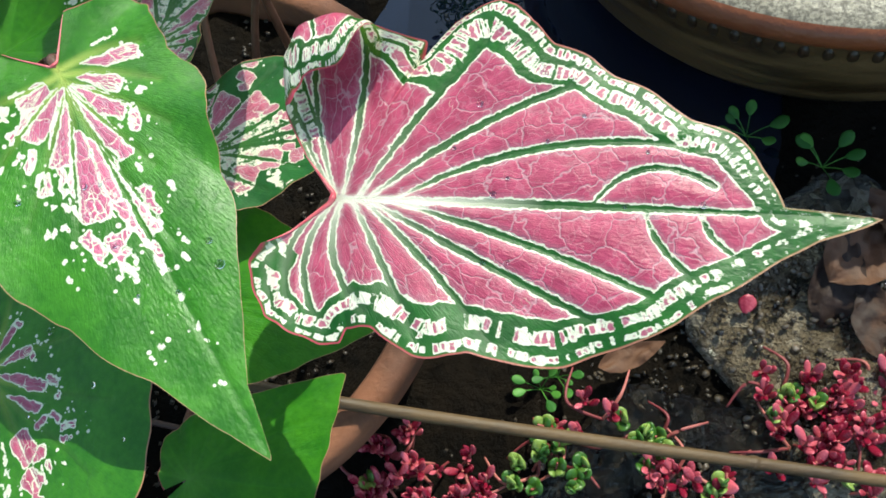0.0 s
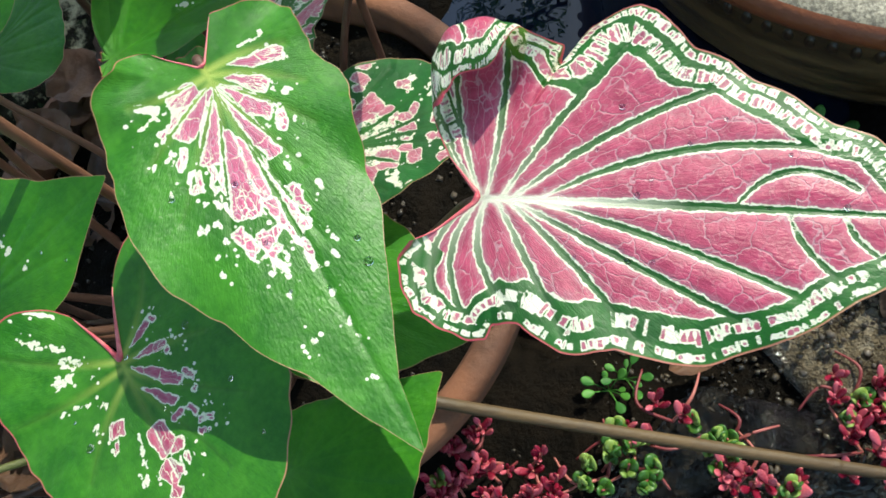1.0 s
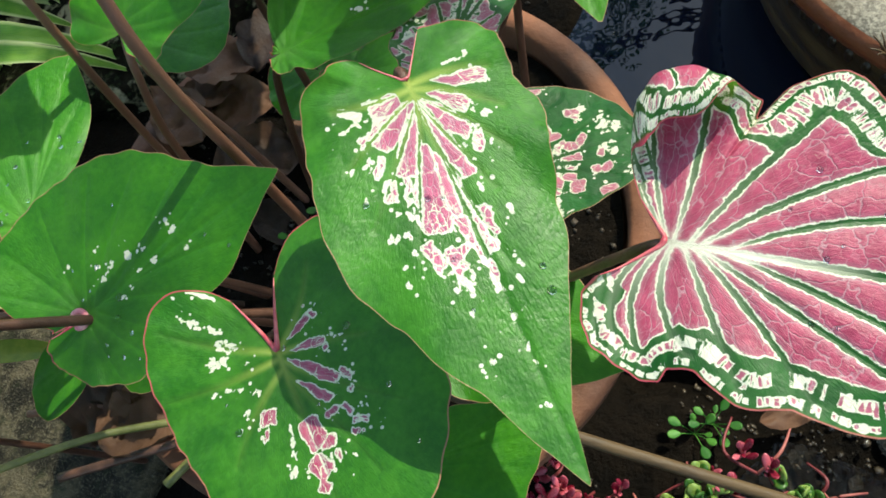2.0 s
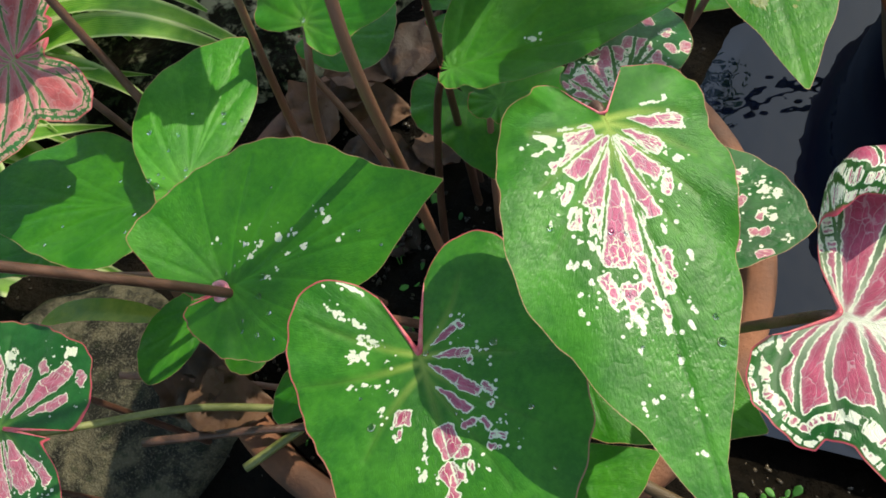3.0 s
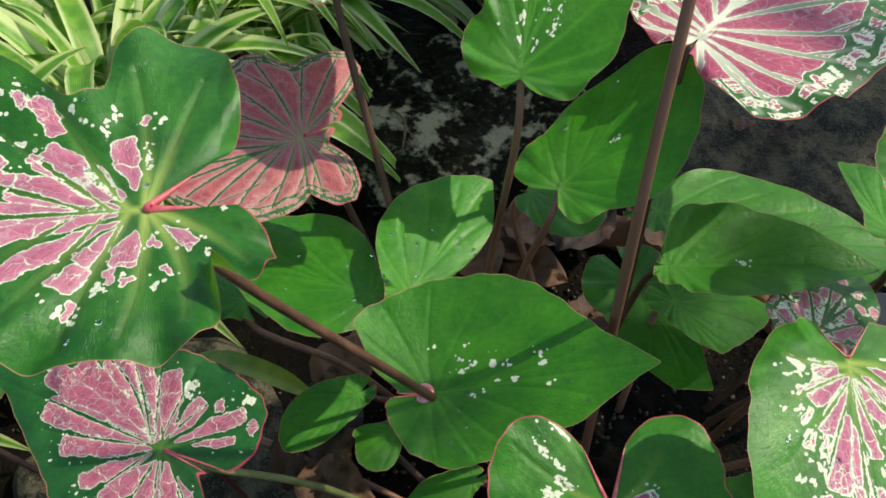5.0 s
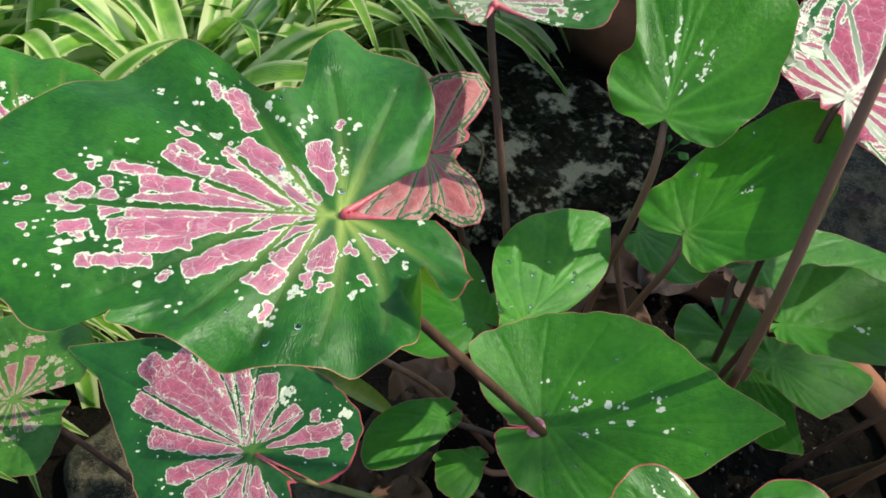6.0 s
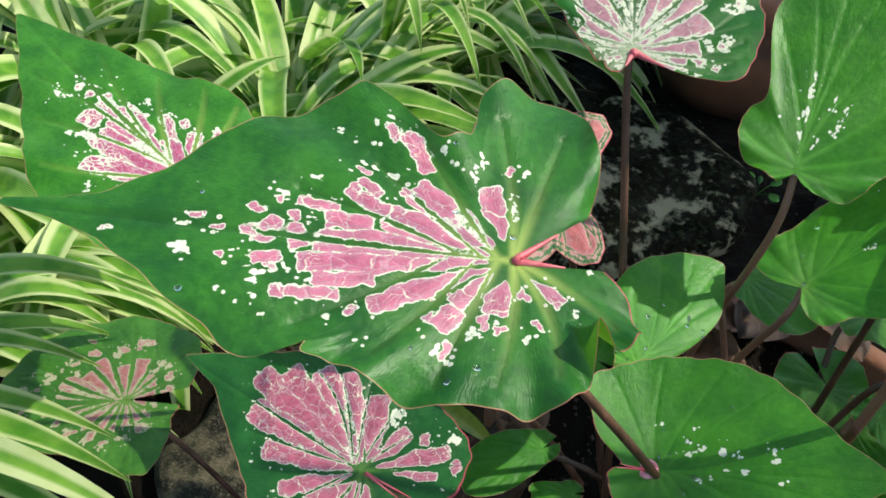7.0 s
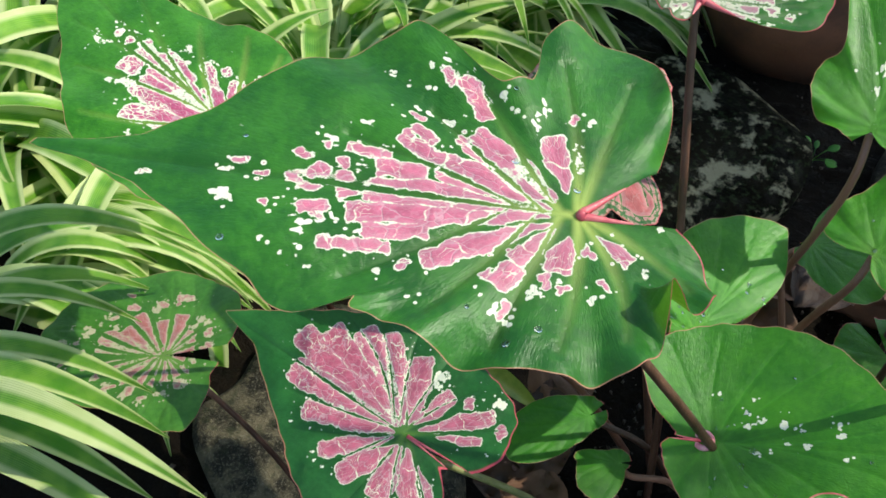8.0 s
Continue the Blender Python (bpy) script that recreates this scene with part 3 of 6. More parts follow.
    Z = droop * X * np.abs(X) + fold * np.abs(Y) + cup * Y * Y + heel * np.maximum(-X, 0) ** 1.5
    ph = rng.uniform(0, 6)
    Z = Z + ripple * Q ** 3.5 * (np.sin(np.radians(waves * np.degrees(T)) + ph) + 0.5 * np.sin(1.7 * waves * T + 2 * ph)) * np.clip(deg / 25, 0.15, 1)
    Z = Z + puff * (1 - np.exp(-near / 0.03)) * np.clip((1 - Q) * 5, 0, 1) * np.clip(np.hypot(X, Y) / 0.3, 0, 1)
    for c0, wd, q0, up, inward in curls:
        g = np.exp(-(((np.degrees(T) - c0) / wd) ** 2)) * np.clip((Q - q0) / (1 - q0), 0, 1) ** 1.6
        Z = Z + up * g
        X, Y = X * (1 - inward * g), Y * (1 - inward * g)
    for c0, wd, q0, turn in rolls:
        g = np.exp(-(((np.degrees(T) - c0) / wd) ** 4))
        f = np.radians(turn) * g + 1e-6
        s0 = np.clip(Q - q0, 0, 1) * RO
        rr = (1 - q0) * RO / f
        short = rr * np.sin(s0 / rr) - s0
        X, Y, Z = X + short * np.cos(T), Y + short * np.sin(T), Z + rr * (1 - np.cos(s0 / rr))
    flat = np.stack([Q * RO * np.cos(T), Q * RO * np.sin(T), 0 * Q], -1) * L
    V = np.stack([X, Y, Z], -1).reshape(-1, 3) * L
    verts = np.vstack([V, [[0, 0, 0]]])
    c = len(verts) - 1
    i, j = np.meshgrid(np.arange(na - 1), np.arange(nr - 1), indexing="ij")
    q = (i * nr + j).ravel()
    faces = np.stack([q, q + 1, q + nr + 1, q + nr], -1).tolist() + [(c, i * nr, (i + 1) * nr) for i in range(na - 1)]

    def full(a, v):
        return np.append(a.reshape(-1), v)

    turn = rng.uniform(0, 5)
    strip = np.stack([Q * RO * L * style.get("stretch", 0.72) + turn, T * 0.075 + turn, 0 * Q], -1)
    attrs = dict(strip=np.vstack([strip.reshape(-1, 3), [[turn, turn, 0]]]), field=full(np.clip(field, -1, 1) * L, -vw * L), flesh=full(np.clip(flesh, -1, 1) * L, 0.0), rib=full(rib * L, -vw * L), hub=full(hub, style.get("cream", 0.0)),
                 edge=full(edge * L * np.interp(np.degrees(T), (-180, -165, -140, 0, 140, 165, 180), np.interp(style.get("blush", 0.3), (0.5, 0.8), (1, 0)) * 0.7 + np.array((0.25, 0.3, 1, 1, 1, 0.3, 0.25))), 0.1), near_base=full(basef, 1.0), blush=full(blush, 1.0),
                 age=full(np.clip(age, 0, 1.5), 0.0),
                 flat=np.vstack([flat.reshape(-1, 3) + np.array([rng.uniform(0, 5), rng.uniform(0, 5), 0]), [[0, 0, 0]]]))
    return verts, faces, attrs, (na, nr)


POT = Vector((-0.362, 0.270, 0.0))
SOIL_Z, GROUND_Z = 0.100, -0.10


def caladium(label, at, L, yaw, pitch, roll, left, right, material, style, foot=None, seed=0, hero=True, stalk=0.0028, stalk_mat=None, bend=(0, 0, 0), way=None, lip_w=1.0, lip_far=0.92, **form):
    rng = np.random.default_rng(seed)
    if foot is None:
        d = Vector((at[0], at[1], 0)) - POT
        d = d * min(0.5, 0.15 / max(d.length, 1e-6))
        foot = (POT.x + d.x, POT.y + d.y, SOIL_Z)
    root = empty_at("caladium_leaf", foot, label, "leaf", "caladium leaves of the bed")
    m = Matrix.Translation(-Vector(foot)) @ axes(at, yaw, pitch, roll)
    v, f, a, (na, nr) = heart_blade(L, left, right, style, rng, hero, bend, **form)
    child("blade", mesh("blade", v, f, material, a), root, m)
    if hero:
        # the red lip round the notch where the stalk joins
        rows = [int((nr - 1) * q) for q in np.array((1.0, 0.82, 0.63, 0.46, 0.30, 0.16, 0.07)) * lip_far]
        lip = [Vector(v[(na - 1) * nr + k]) for k in rows] + [Vector((-0.0015, 0, 0.0004))] + [Vector(v[k]) for k in rows[::-1]]
        half = [0.0002 + 0.0010 * (q / len(rows)) for q in range(len(rows))]
        lv, lf_ = tube(lip, [w * lip_w for w in half + [0.0014] + half[::-1]], 8)
        child("joint_lip", mesh("joint_lip", lv, lf_, M_LIP), root, m, "crimson lip round the notch")
    w = axes(at, yaw, pitch, roll)
    o, e1, n = w.translation, w.col[0].xyz, w.col[2].xyz
    start = o - n * 0.0035
    ft = Vector(foot)
    if way:
        pts = [start] + [Vector(p) for p in way] + [ft - Vector((0, 0, 0.02))]
    else:
        k = start - e1 * 0.012 - n * 0.02
        pts = [start, k, k.lerp(ft, 0.5) + (k - ft).cross(Vector((0.1, 0.2, 1))) * 0.03 + Vector((0, 0, 0.01)), ft - Vector((0, 0, 0.02))]
    r = [stalk * 0.8] + [stalk * (0.9 + 0.3 * i / len(pts)) for i in range(len(pts) - 2)] + [stalk * 1.25]
    tv, tf = tube([p - ft for p in pts], r)
    child("petiole", mesh("petiole", tv, tf, stalk_mat or M_PETIOLE), root)
    return root


# where the pink reaches (ahead, aside, behind), vein width, the pale hub, hem of the margin, strewn dots
SPECKLED = dict(reach=(0.62, 0.66, 0.50), vein=0.0085, pale=0.16, dots=60)
PINKED = dict(vein=0.0075, forks=True, hem=(0.036, 0.045, 0.105), pale=0.07, cream=1.0, blush=0.9, vein_reach=0.93)
RUFFLED = dict(PINKED, end=0.95, vein=0.0068, blush=1.3, hem=(0.032, 0.042, 0.098), rows_clear=0.012)
STRIPED = dict(wide=1.32, cut=0.001, vein=0.0045, pale=0.09, end=0.4, dots=70)
STRIPED_DARK = dict(wide=1.15, vein=0.0065, pale=0.085, end=0.4, dots=110)
STRIPED_ROSE = dict(wide=1.15, cut=0.001, vein=0.0060, pale=0.05, end=0.4, blush=0.8, dots=90)
STRIPED_FEW = dict(wide=1.1, cut=0.01, vein=0.0055, pale=0.12, end=0.4, blush=0.9, dots=40)
ROSY_EDGED = dict(vein=0.0090, hem=(0.034, 0.050, 0.100), pale=0.14, blush=0.9, forks=True, end=0.6)
SPARSE = dict(vein=0.003, pale=0.05)
PLAIN = dict(vein=0.003, pale=0.05)


# ---- ground, water, stones ----
def concrete_material():
    """Old concrete: dark weathering, pale worn blotches, sand grains."""
    k = Mat("old_concrete")
    c = k.coords()
    worn = k.ramp(k.m("ADD", k.m("MULTIPLY", k.noise(c, 26.0, 6.0, 0.7), 0.75), k.m("MULTIPLY", k.noise(c, 7.0, 3.0), 0.25)), 0.44, 0.58)
    grain = k.noise(c, 420.0, 3.0, 0.7)
    colour = k.mix(worn, (0.012, 0.010, 0.006), (0.105, 0.088, 0.056))
    colour = k.mix(k.m("MULTIPLY", k.ramp(grain, 0.52, 0.66), 0.45), colour, (0.20, 0.18, 0.13))
    colour = k.mix(k.m("MULTIPLY", k.ramp(k.noise(c, 60.0, 4.0), 0.55, 0.68), 0.6), colour, (0.020, 0.026, 0.010))
    k.set(colour, k.ramp(worn, 0.0, 1.0, 0.6, 0.9), k.bump(k.m("ADD", grain, k.m("MULTIPLY", k.noise(c, 45.0, 5.0), 2.5)), 0.004))
    k.b.inputs["Specular IOR Level"].default_value = 0.2
    return k.mat


M_CONCRETE = concrete_material()


def sheet(x0, x1, y0, y1, n, height):
    xs, ys = np.linspace(x0, x1, n), np.linspace(y0, y1, n)
    verts = [(x, y, height(x, y)) for x in xs for y in ys]
    faces = [(i * n + j, (i + 1) * n + j, (i + 1) * n + j + 1, i * n + j + 1) for i in range(n - 1) for j in range(n - 1)]
    return verts, faces


def in_pond(x, y):
    """1 within the puddle between the pots, 0 outside."""
    d = math.hypot((x + 0.07) / 0.20, (y - 0.48) / 0.27)
    return max(0.0, min(1.0, (1.12 - d + 0.14 * noise.noise(Vector((x * 9, y * 9, 0)))) / 0.2))


def soil_height(x, y):
    out = max(abs(x + 0.5), abs(y - 0.5)) - 1.7
    if out > 0:
        return GROUND_Z - 0.041 * min(1.0, out / 0.35)
    return GROUND_Z + 0.012 * noise.noise(Vector((x * 14, y * 14, 1))) + 0.008 * noise.noise(Vector((x * 45, y * 45, 2))) - 0.05 * in_pond(x, y)


gv, gf = sheet(-2.6, 1.6, -1.6, 2.6, 260, soil_height)
far = [(-400, -400, GROUND_Z - 0.04), (400, -400, GROUND_Z - 0.04), (400, 400, GROUND_Z - 0.04), (-400, 400, GROUND_Z - 0.04)]
k0 = len(gv)
gv += far
gf.append((k0, k0 + 1, k0 + 2, k0 + 3))
tagged(new("ground", mesh("ground", gv, gf, M_SOIL)), "wet garden soil, darkened for shade between plants", "ground", kind="structure")
wv, wf = sheet(-0.34, 0.20, 0.25, 0.82, 3, lambda x, y: GROUND_Z - 0.010)
tagged(new("water", mesh("water", wv, wf, M_WATER)), "still dark puddle that mirrors the sky", "water", kind="structure")


def slab(label, at, size, turn, seed, thick=0.05, lumps=0.012, material=None):
    """An uneven flat stone, its top rounded at the rim."""
    rng = np.random.default_rng(seed)
    n, rings = 56, 12
    prof = 1 + 0.10 * np.sin(2 * np.linspace(0, 2 * np.pi, n, endpoint=False) + rng.uniform(0, 6)) + 0.06 * np.sin(5 * np.linspace(0, 2 * np.pi, n, endpoint=False) + rng.uniform(0, 6))
    verts, faces = [(0, 0, 0)], []
    for j in range(1, rings + 4):
        q = min(j / rings, 1.0)
        for i in range(n):
            a = 2 * math.pi * i / n
            sx, sy = abs(math.cos(a)) ** 0.7 * math.copysign(1, math.cos(a)), abs(math.sin(a)) ** 0.7 * math.copysign(1, math.sin(a))
            x, y = q * prof[i] * size[0] * sx, q * prof[i] * size[1] * sy
            z = lumps * noise.noise(Vector((x * 9 + seed, y * 9, 0))) + 0.4 * lumps * noise.noise(Vector((x * 40, y * 40, seed)))
            z -= thick * max(0, j - rings) / 3 + 0.012 * max(0.0, q - 0.9) / 0.1
            verts.append((x, y, z))
    for i in range(n):
        faces.append((0, 1 + i, 1 + (i + 1) % n))
        for j in range(rings + 2):
            a, b = 1 + j * n + i, 1 + j * n + (i + 1) % n
            faces.append((a, a + n, b + n, b))
    ob = new("stone", mesh("stone", verts, faces, material or M_STONE))
    ob.matrix_basis = pose(*at, 0, 0, turn)
    return tagged(ob, label, "stone", "garden stones")


slab("grey stone slab with lichen blotches on wet soil", (-0.86, 0.62, GROUND_Z + 0.035), (0.26, 0.17), 25, 3)
slab("pale weathered stone slab beside the puddle", (-0.33, 0.90, GROUND_Z + 0.040), (0.24, 0.17), 12, 5, material=M_CONCRETE)
slab("grey concrete block lying on the soil", (-0.74, 0.08, GROUND_Z + 0.030), (0.15, 0.13), -15, 7, material=M_CONCRETE)
slab("wet brown stone with glints of water", (0.165, 0.205, GROUND_Z + 0.020), (0.13, 0.12), 30, 9, 0.05, 0.02, M_WET)
slab("wet dark stone under the red creepers", (0.03, 0.08, GROUND_Z + 0.008), (0.12, 0.09), -20, 11, 0.05, 0.02, M_MUD)

# pebbles and crumbs strewn over the soil, too many to count
rng = np.random.default_rng(4)
pv, pf = [], []
oct_v = [Vector(v) for v in ((1, 0, 0), (-1, 0, 0), (0, 1, 0), (0, -1, 0), (0, 0, 1), (0, 0, -1))]
oct_f = ((0, 2, 4), (2, 1, 4), (1, 3, 4), (3, 0, 4), (2, 0, 5), (1, 2, 5), (3, 1, 5), (0, 3, 5))
for i in range(2600):
    if i < 1100:
        a, r = rng.uniform(0, 6.283), 0.199 * math.sqrt(rng.uniform(0, 1))
        x, y, z = POT.x + r * math.cos(a), POT.y + r * math.sin(a), SOIL_Z
    else:
        x, y = rng.uniform(-1.0, 0.35), rng.uniform(-0.1, 0.95)
        z = soil_height(x, y)
        if (Vector((x, y, 0)) - POT).length < 0.21:
            continue
    s = rng.uniform(0.001, 0.0042)
    m = pose(x, y, z + s * 0.2, *rng.uniform(0, 360, 3)) @ Matrix.Diagonal((s, s * rng.uniform(0.5, 1), s * rng.uniform(0.4, 0.8), 1))
    k0 = len(pv)
    pv += [m @ v for v in oct_v]
    pf += [tuple(k0 + q for q in f) for f in oct_f]
M_GRIT = simple("grit", (0.008, 0.006, 0.004), (0.07, 0.05, 0.035), 25.0, (0.25, 0.7), 0.001, 300.0)
tagged(new("grit", mesh("grit", pv, pf, M_GRIT)), "dark crumbs of soil and small pebbles", "gravel", kind="stuff")

# wet brown gravel where the creepers grow, its tops glinting
M_GRAVEL = simple("wet_gravel", (0.010, 0.008, 0.005), (0.15, 0.115, 0.08), 28.0, (0.04, 0.14), 0.0006, 420.0)
M_GRAVEL.node_tree.nodes["Principled BSDF"].inputs["Specular IOR Level"].default_value = 0.8
gr_v, gr_f = [], []
phi = (1 + 5 ** 0.5) / 2
ico = [Vector(v).normalized() for v in ((-1, phi, 0), (1, phi, 0), (-1, -phi, 0), (1, -phi, 0), (0, -1, phi), (0, 1, phi), (0, -1, -phi), (0, 1, -phi), (phi, 0, -1), (phi, 0, 1), (-phi, 0, -1), (-phi, 0, 1))]
ico_f = ((0, 11, 5), (0, 5, 1), (0, 1, 7), (0, 7, 10), (0, 10, 11), (1, 5, 9), (5, 11, 4), (11, 10, 2), (10, 7, 6), (7, 1, 8), (3, 9, 4), (3, 4, 2), (3, 2, 6), (3, 6, 8), (3, 8, 9), (4, 9, 5), (2, 4, 11), (6, 2, 10), (8, 6, 7), (9, 8, 1))
rng = np.random.default_rng(14)
for i in range(5200):
    x, y = rng.uniform(-0.12, 0.36), rng.uniform(0.02, 0.27)
    if (Vector((x, y, 0)) - POT).length < 0.22 or rng.uniform() > 0.25 + 0.75 * noise.noise(Vector((x * 9, y * 9, 3))) + 0.5 * (x > 0.08):
        continue
    s = 0.0010 + 0.0048 * rng.uniform() ** 2.5
    z = soil_height(x, y)
    for c, r, top in (((0.165, 0.205), 0.125, GROUND_Z + 0.022), ((0.03, 0.08), 0.10, GROUND_Z + 0.010)):
        if math.hypot(x - c[0], y - c[1]) < r:
            z = max(z, top)
    m = pose(x, y, z + s * 0.3, *rng.uniform(0, 360, 3)) @ Matrix.Diagonal((s, s * rng.uniform(0.5, 1), s * rng.uniform(0.35, 0.7), 1))
    k0 = len(gr_v)
    gr_v += [m @ (v * rng.uniform(0.7, 1.15)) for v in ico]
    gr_f += [tuple(k0 + q for q in f) for f in ico_f]
tagged(new("gravel", mesh("gravel", gr_v, gr_f, M_GRAVEL)), "wet brown gravel glinting in the sun", "gravel", kind="stuff")

# ---- pots ----
pot = empty_at("terracotta_pot", (POT.x, POT.y, GROUND_Z), "wide weathered terracotta pot with a flat rim", "pot", "")
h = 0.225
v, f = lathe([(0.0, 0.0), (0.155, 0.0), (0.165, 0.01), (0.194, h - 0.045), (0.204, h - 0.045), (0.224, h - 0.040), (0.228, h - 0.008), (0.224, h), (0.209, h), (0.205, h - 0.006), (0.201, h - 0.06), (0.170, 0.02), (0.0, 0.02)], 128, 0.002)
child("pot_body", mesh("pot_body", v, f, M_TERRACOTTA), pot)
n = 70
sv, sf = [], []
for i in range(n + 1):
    for j in range(n):
        r, a = 0.201 * i / n, 2 * math.pi * j / n
        x, y = r * math.cos(a), r * math.sin(a)
        sv.append((x, y, SOIL_Z - GROUND_Z + 0.010 * noise.noise(Vector((x * 22, y * 22, 5))) + 0.006 * noise.noise(Vector((x * 70, y * 70, 8)))))
for i in range(n):
    for j in range(n):
        sf.append((i * n + j, (i + 1) * n + j, (i + 1) * n + (j + 1) % n, i * n + (j + 1) % n))
child("potting_soil", mesh("potting_soil", sv, sf, M_SOIL), pot, None, "crumbly potting soil, darkened for shade between leaves")

jar = empty_at("glazed_planter", (0.232, 0.711, GROUND_Z), "large brown glazed planter with a speckled grey lip", "planter")
prof = [(0.0, 0.0, 0), (0.275, 0.0, 0), (0.285, 0.012, 0), (0.300, 0.05, 0), (0.318, 0.10, 0), (0.330, 0.15, 0), (0.334, 0.185, 0), (0.332, 0.215, 0), (0.340, 0.232, 0),
        (0.352, 0.238, 1), (0.362, 0.250, 1), (0.366, 0.264, 1), (0.360, 0.271, 1), (0.355, 0.273, 2), (0.345, 0.275, 2), (0.30, 0.277, 2), (0.27, 0.270, 2), (0.255, 0.24, 0), (0.25, 0.10, 0), (0.0, 0.09, 0)]
v, f = lathe([(p[0] * 0.959, max(0.0, p[1] * 1.018 - 0.067)) for p in prof], 160, 0.001)
child("planter_body", mesh("planter_body", v, f, M_GLAZE, dict(height=np.repeat([float(p[2]) for p in prof], 160))), jar)
# pressed dots below the lip
dot_v, dot_f = lathe([(0.0, 0.0035), (0.003, 0.003), (0.0045, 0.0015), (0.005, -0.003)], 10)
M_DOT = simple("glaze_dark", (0.02, 0.012, 0.006), (0.055, 0.032, 0.014), 80.0, (0.3, 0.5), 0.0006)
dot_me = mesh("dot", dot_v, dot_f, M_DOT)
for i in range(110):
    a = 2 * math.pi * i / 110
    child("dot", dot_me, jar, Matrix.Translation((0.3194 * math.cos(a), 0.3194 * math.sin(a), 0.133)) @ Euler((0, math.pi / 2, a)).to_matrix().to_4x4() @ Matrix.Diagonal((1.7, 1.0, 1.0, 1)))

back = empty_at("terracotta_pot", (-0.80, 1.02, GROUND_Z), "dark terracotta pot in the shade behind the bed", "pot")
v, f = lathe([(0.0, 0.0), (0.13, 0.0), (0.172, 0.205), (0.165, 0.205), (0.155, 0.19), (0.0, 0.185)], 80, 0.002)
child("pot_body", mesh("pot_body", v, f, M_TERRACOTTA), back)
v, f = lathe([(0.166, 0.196), (0.19, 0.198), (0.20, 0.205), (0.20, 0.245), (0.195, 0.25), (0.175, 0.25), (0.166, 0.24), (0.166, 0.196)], 80, 0.002)
child("pot_rim", mesh("pot_rim", v, f, M_TERRACOTTA), back)


# ---- tree over the bed ----
def leaf_cloud(rng, balls, count, size):
    """Many small pointed leaves, each of two bent halves, scattered through soft balls."""
    verts, faces = [], []
    for c, r, share in balls:
        for i in range(int(count * share)):
            d = Vector(rng.normal(0, 1, 3)).normalized() * r * rng.uniform(0.15, 1) ** 0.5
            p = Vector(c) + Vector((d.x, d.y, d.z * 0.6))
            m = Matrix.Translation(p) @ Euler(rng.uniform(-0.9, 0.9, 3) + np.array([0, 0, rng.uniform(0, 6.28)])).to_matrix().to_4x4()
            s = size * rng.uniform(0.7, 1.3)
            k0 = len(verts)
            verts += [m @ Vector(q) for q in ((0, 0, 0), (0.45 * s, 0.22 * s, 0.05 * s), (s, 0, -0.1 * s), (0.45 * s, -0.22 * s, 0.05 * s))]
            faces += [(k0, k0 + 2, k0 + 1), (k0, k0 + 3, k0 + 2)]
    return verts, faces


M_BARK = simple("bark", (0.05, 0.035, 0.022), (0.16, 0.12, 0.085), 30.0, (0.7, 0.9), 0.004, 90.0)
M_TREE = simple("tree_leaf", (0.025, 0.10, 0.012), (0.07, 0.20, 0.03), 12.0, (0.4, 0.6), 0.0, None, 0.0, trans=0.3)
tree = empty_at("tree", (2.75, 4.35, GROUND_Z), "leafy garden tree out of view whose boughs shade the bed", "tree")
o = Vector((2.75, 4.35, GROUND_Z))
v, f = tube([(0, 0, -0.1), (0.02, -0.03, 1.2), (-0.1, -0.1, 2.4), (-0.2, -0.3, 3.6)], [0.13, 0.11, 0.09, 0.05], 14)
child("trunk", mesh("trunk", v, f, M_BARK), tree)
for pts, rr in (([(-0.1, -0.1, 2.3), (-0.6, -0.8, 2.9), (-1.1, -1.4, 3.1), (-1.5, -1.9, 3.15), (-1.74, -2.28, 3.12)], [0.06, 0.045, 0.03, 0.010, 0.003]), ([(-0.1, -0.1, 2.5), (-1.4, -0.6, 3.1), (-2.8, -1.2, 3.5), (-4.1, -1.6, 3.75)], [0.055, 0.04, 0.028, 0.01])):
    v, f = tube(pts, rr, 9)
    child("bough", mesh("bough", v, f, M_BARK), tree)
rng = np.random.default_rng(12)
# unseen clumps, set sunward of the stone and leaves they are to shade
balls = [(Vector(c) - o, r, n) for c, r, n in (((0.81, 2.69, 3), 0.30, 0.25), ((0.62, 2.87, 3), 0.25, 0.15), ((1.04, 2.92, 3.1), 0.35, 0.2), ((1.40, 3.43, 3.2), 0.5, 0.25),
         ((-0.65, 3.14, 3.5), 0.35, 0.12), ((-1.63, 2.69, 3.6), 0.35, 0.12), ((-2.11, 3.15, 3.7), 0.4, 0.12), ((-0.90, 2.44, 3.5), 0.2, 0.05), ((1.67, 4.26, 3.9), 0.8, 0.5), ((0.98, 2.04, 3.1), 0.05, 0.003), ((1.05, 2.26, 3.1), 0.075, 0.012))]
v, f = leaf_cloud(rng, balls, 2600, 0.075)
child("crown", mesh("crown", v, f, M_TREE, smooth=False), tree)


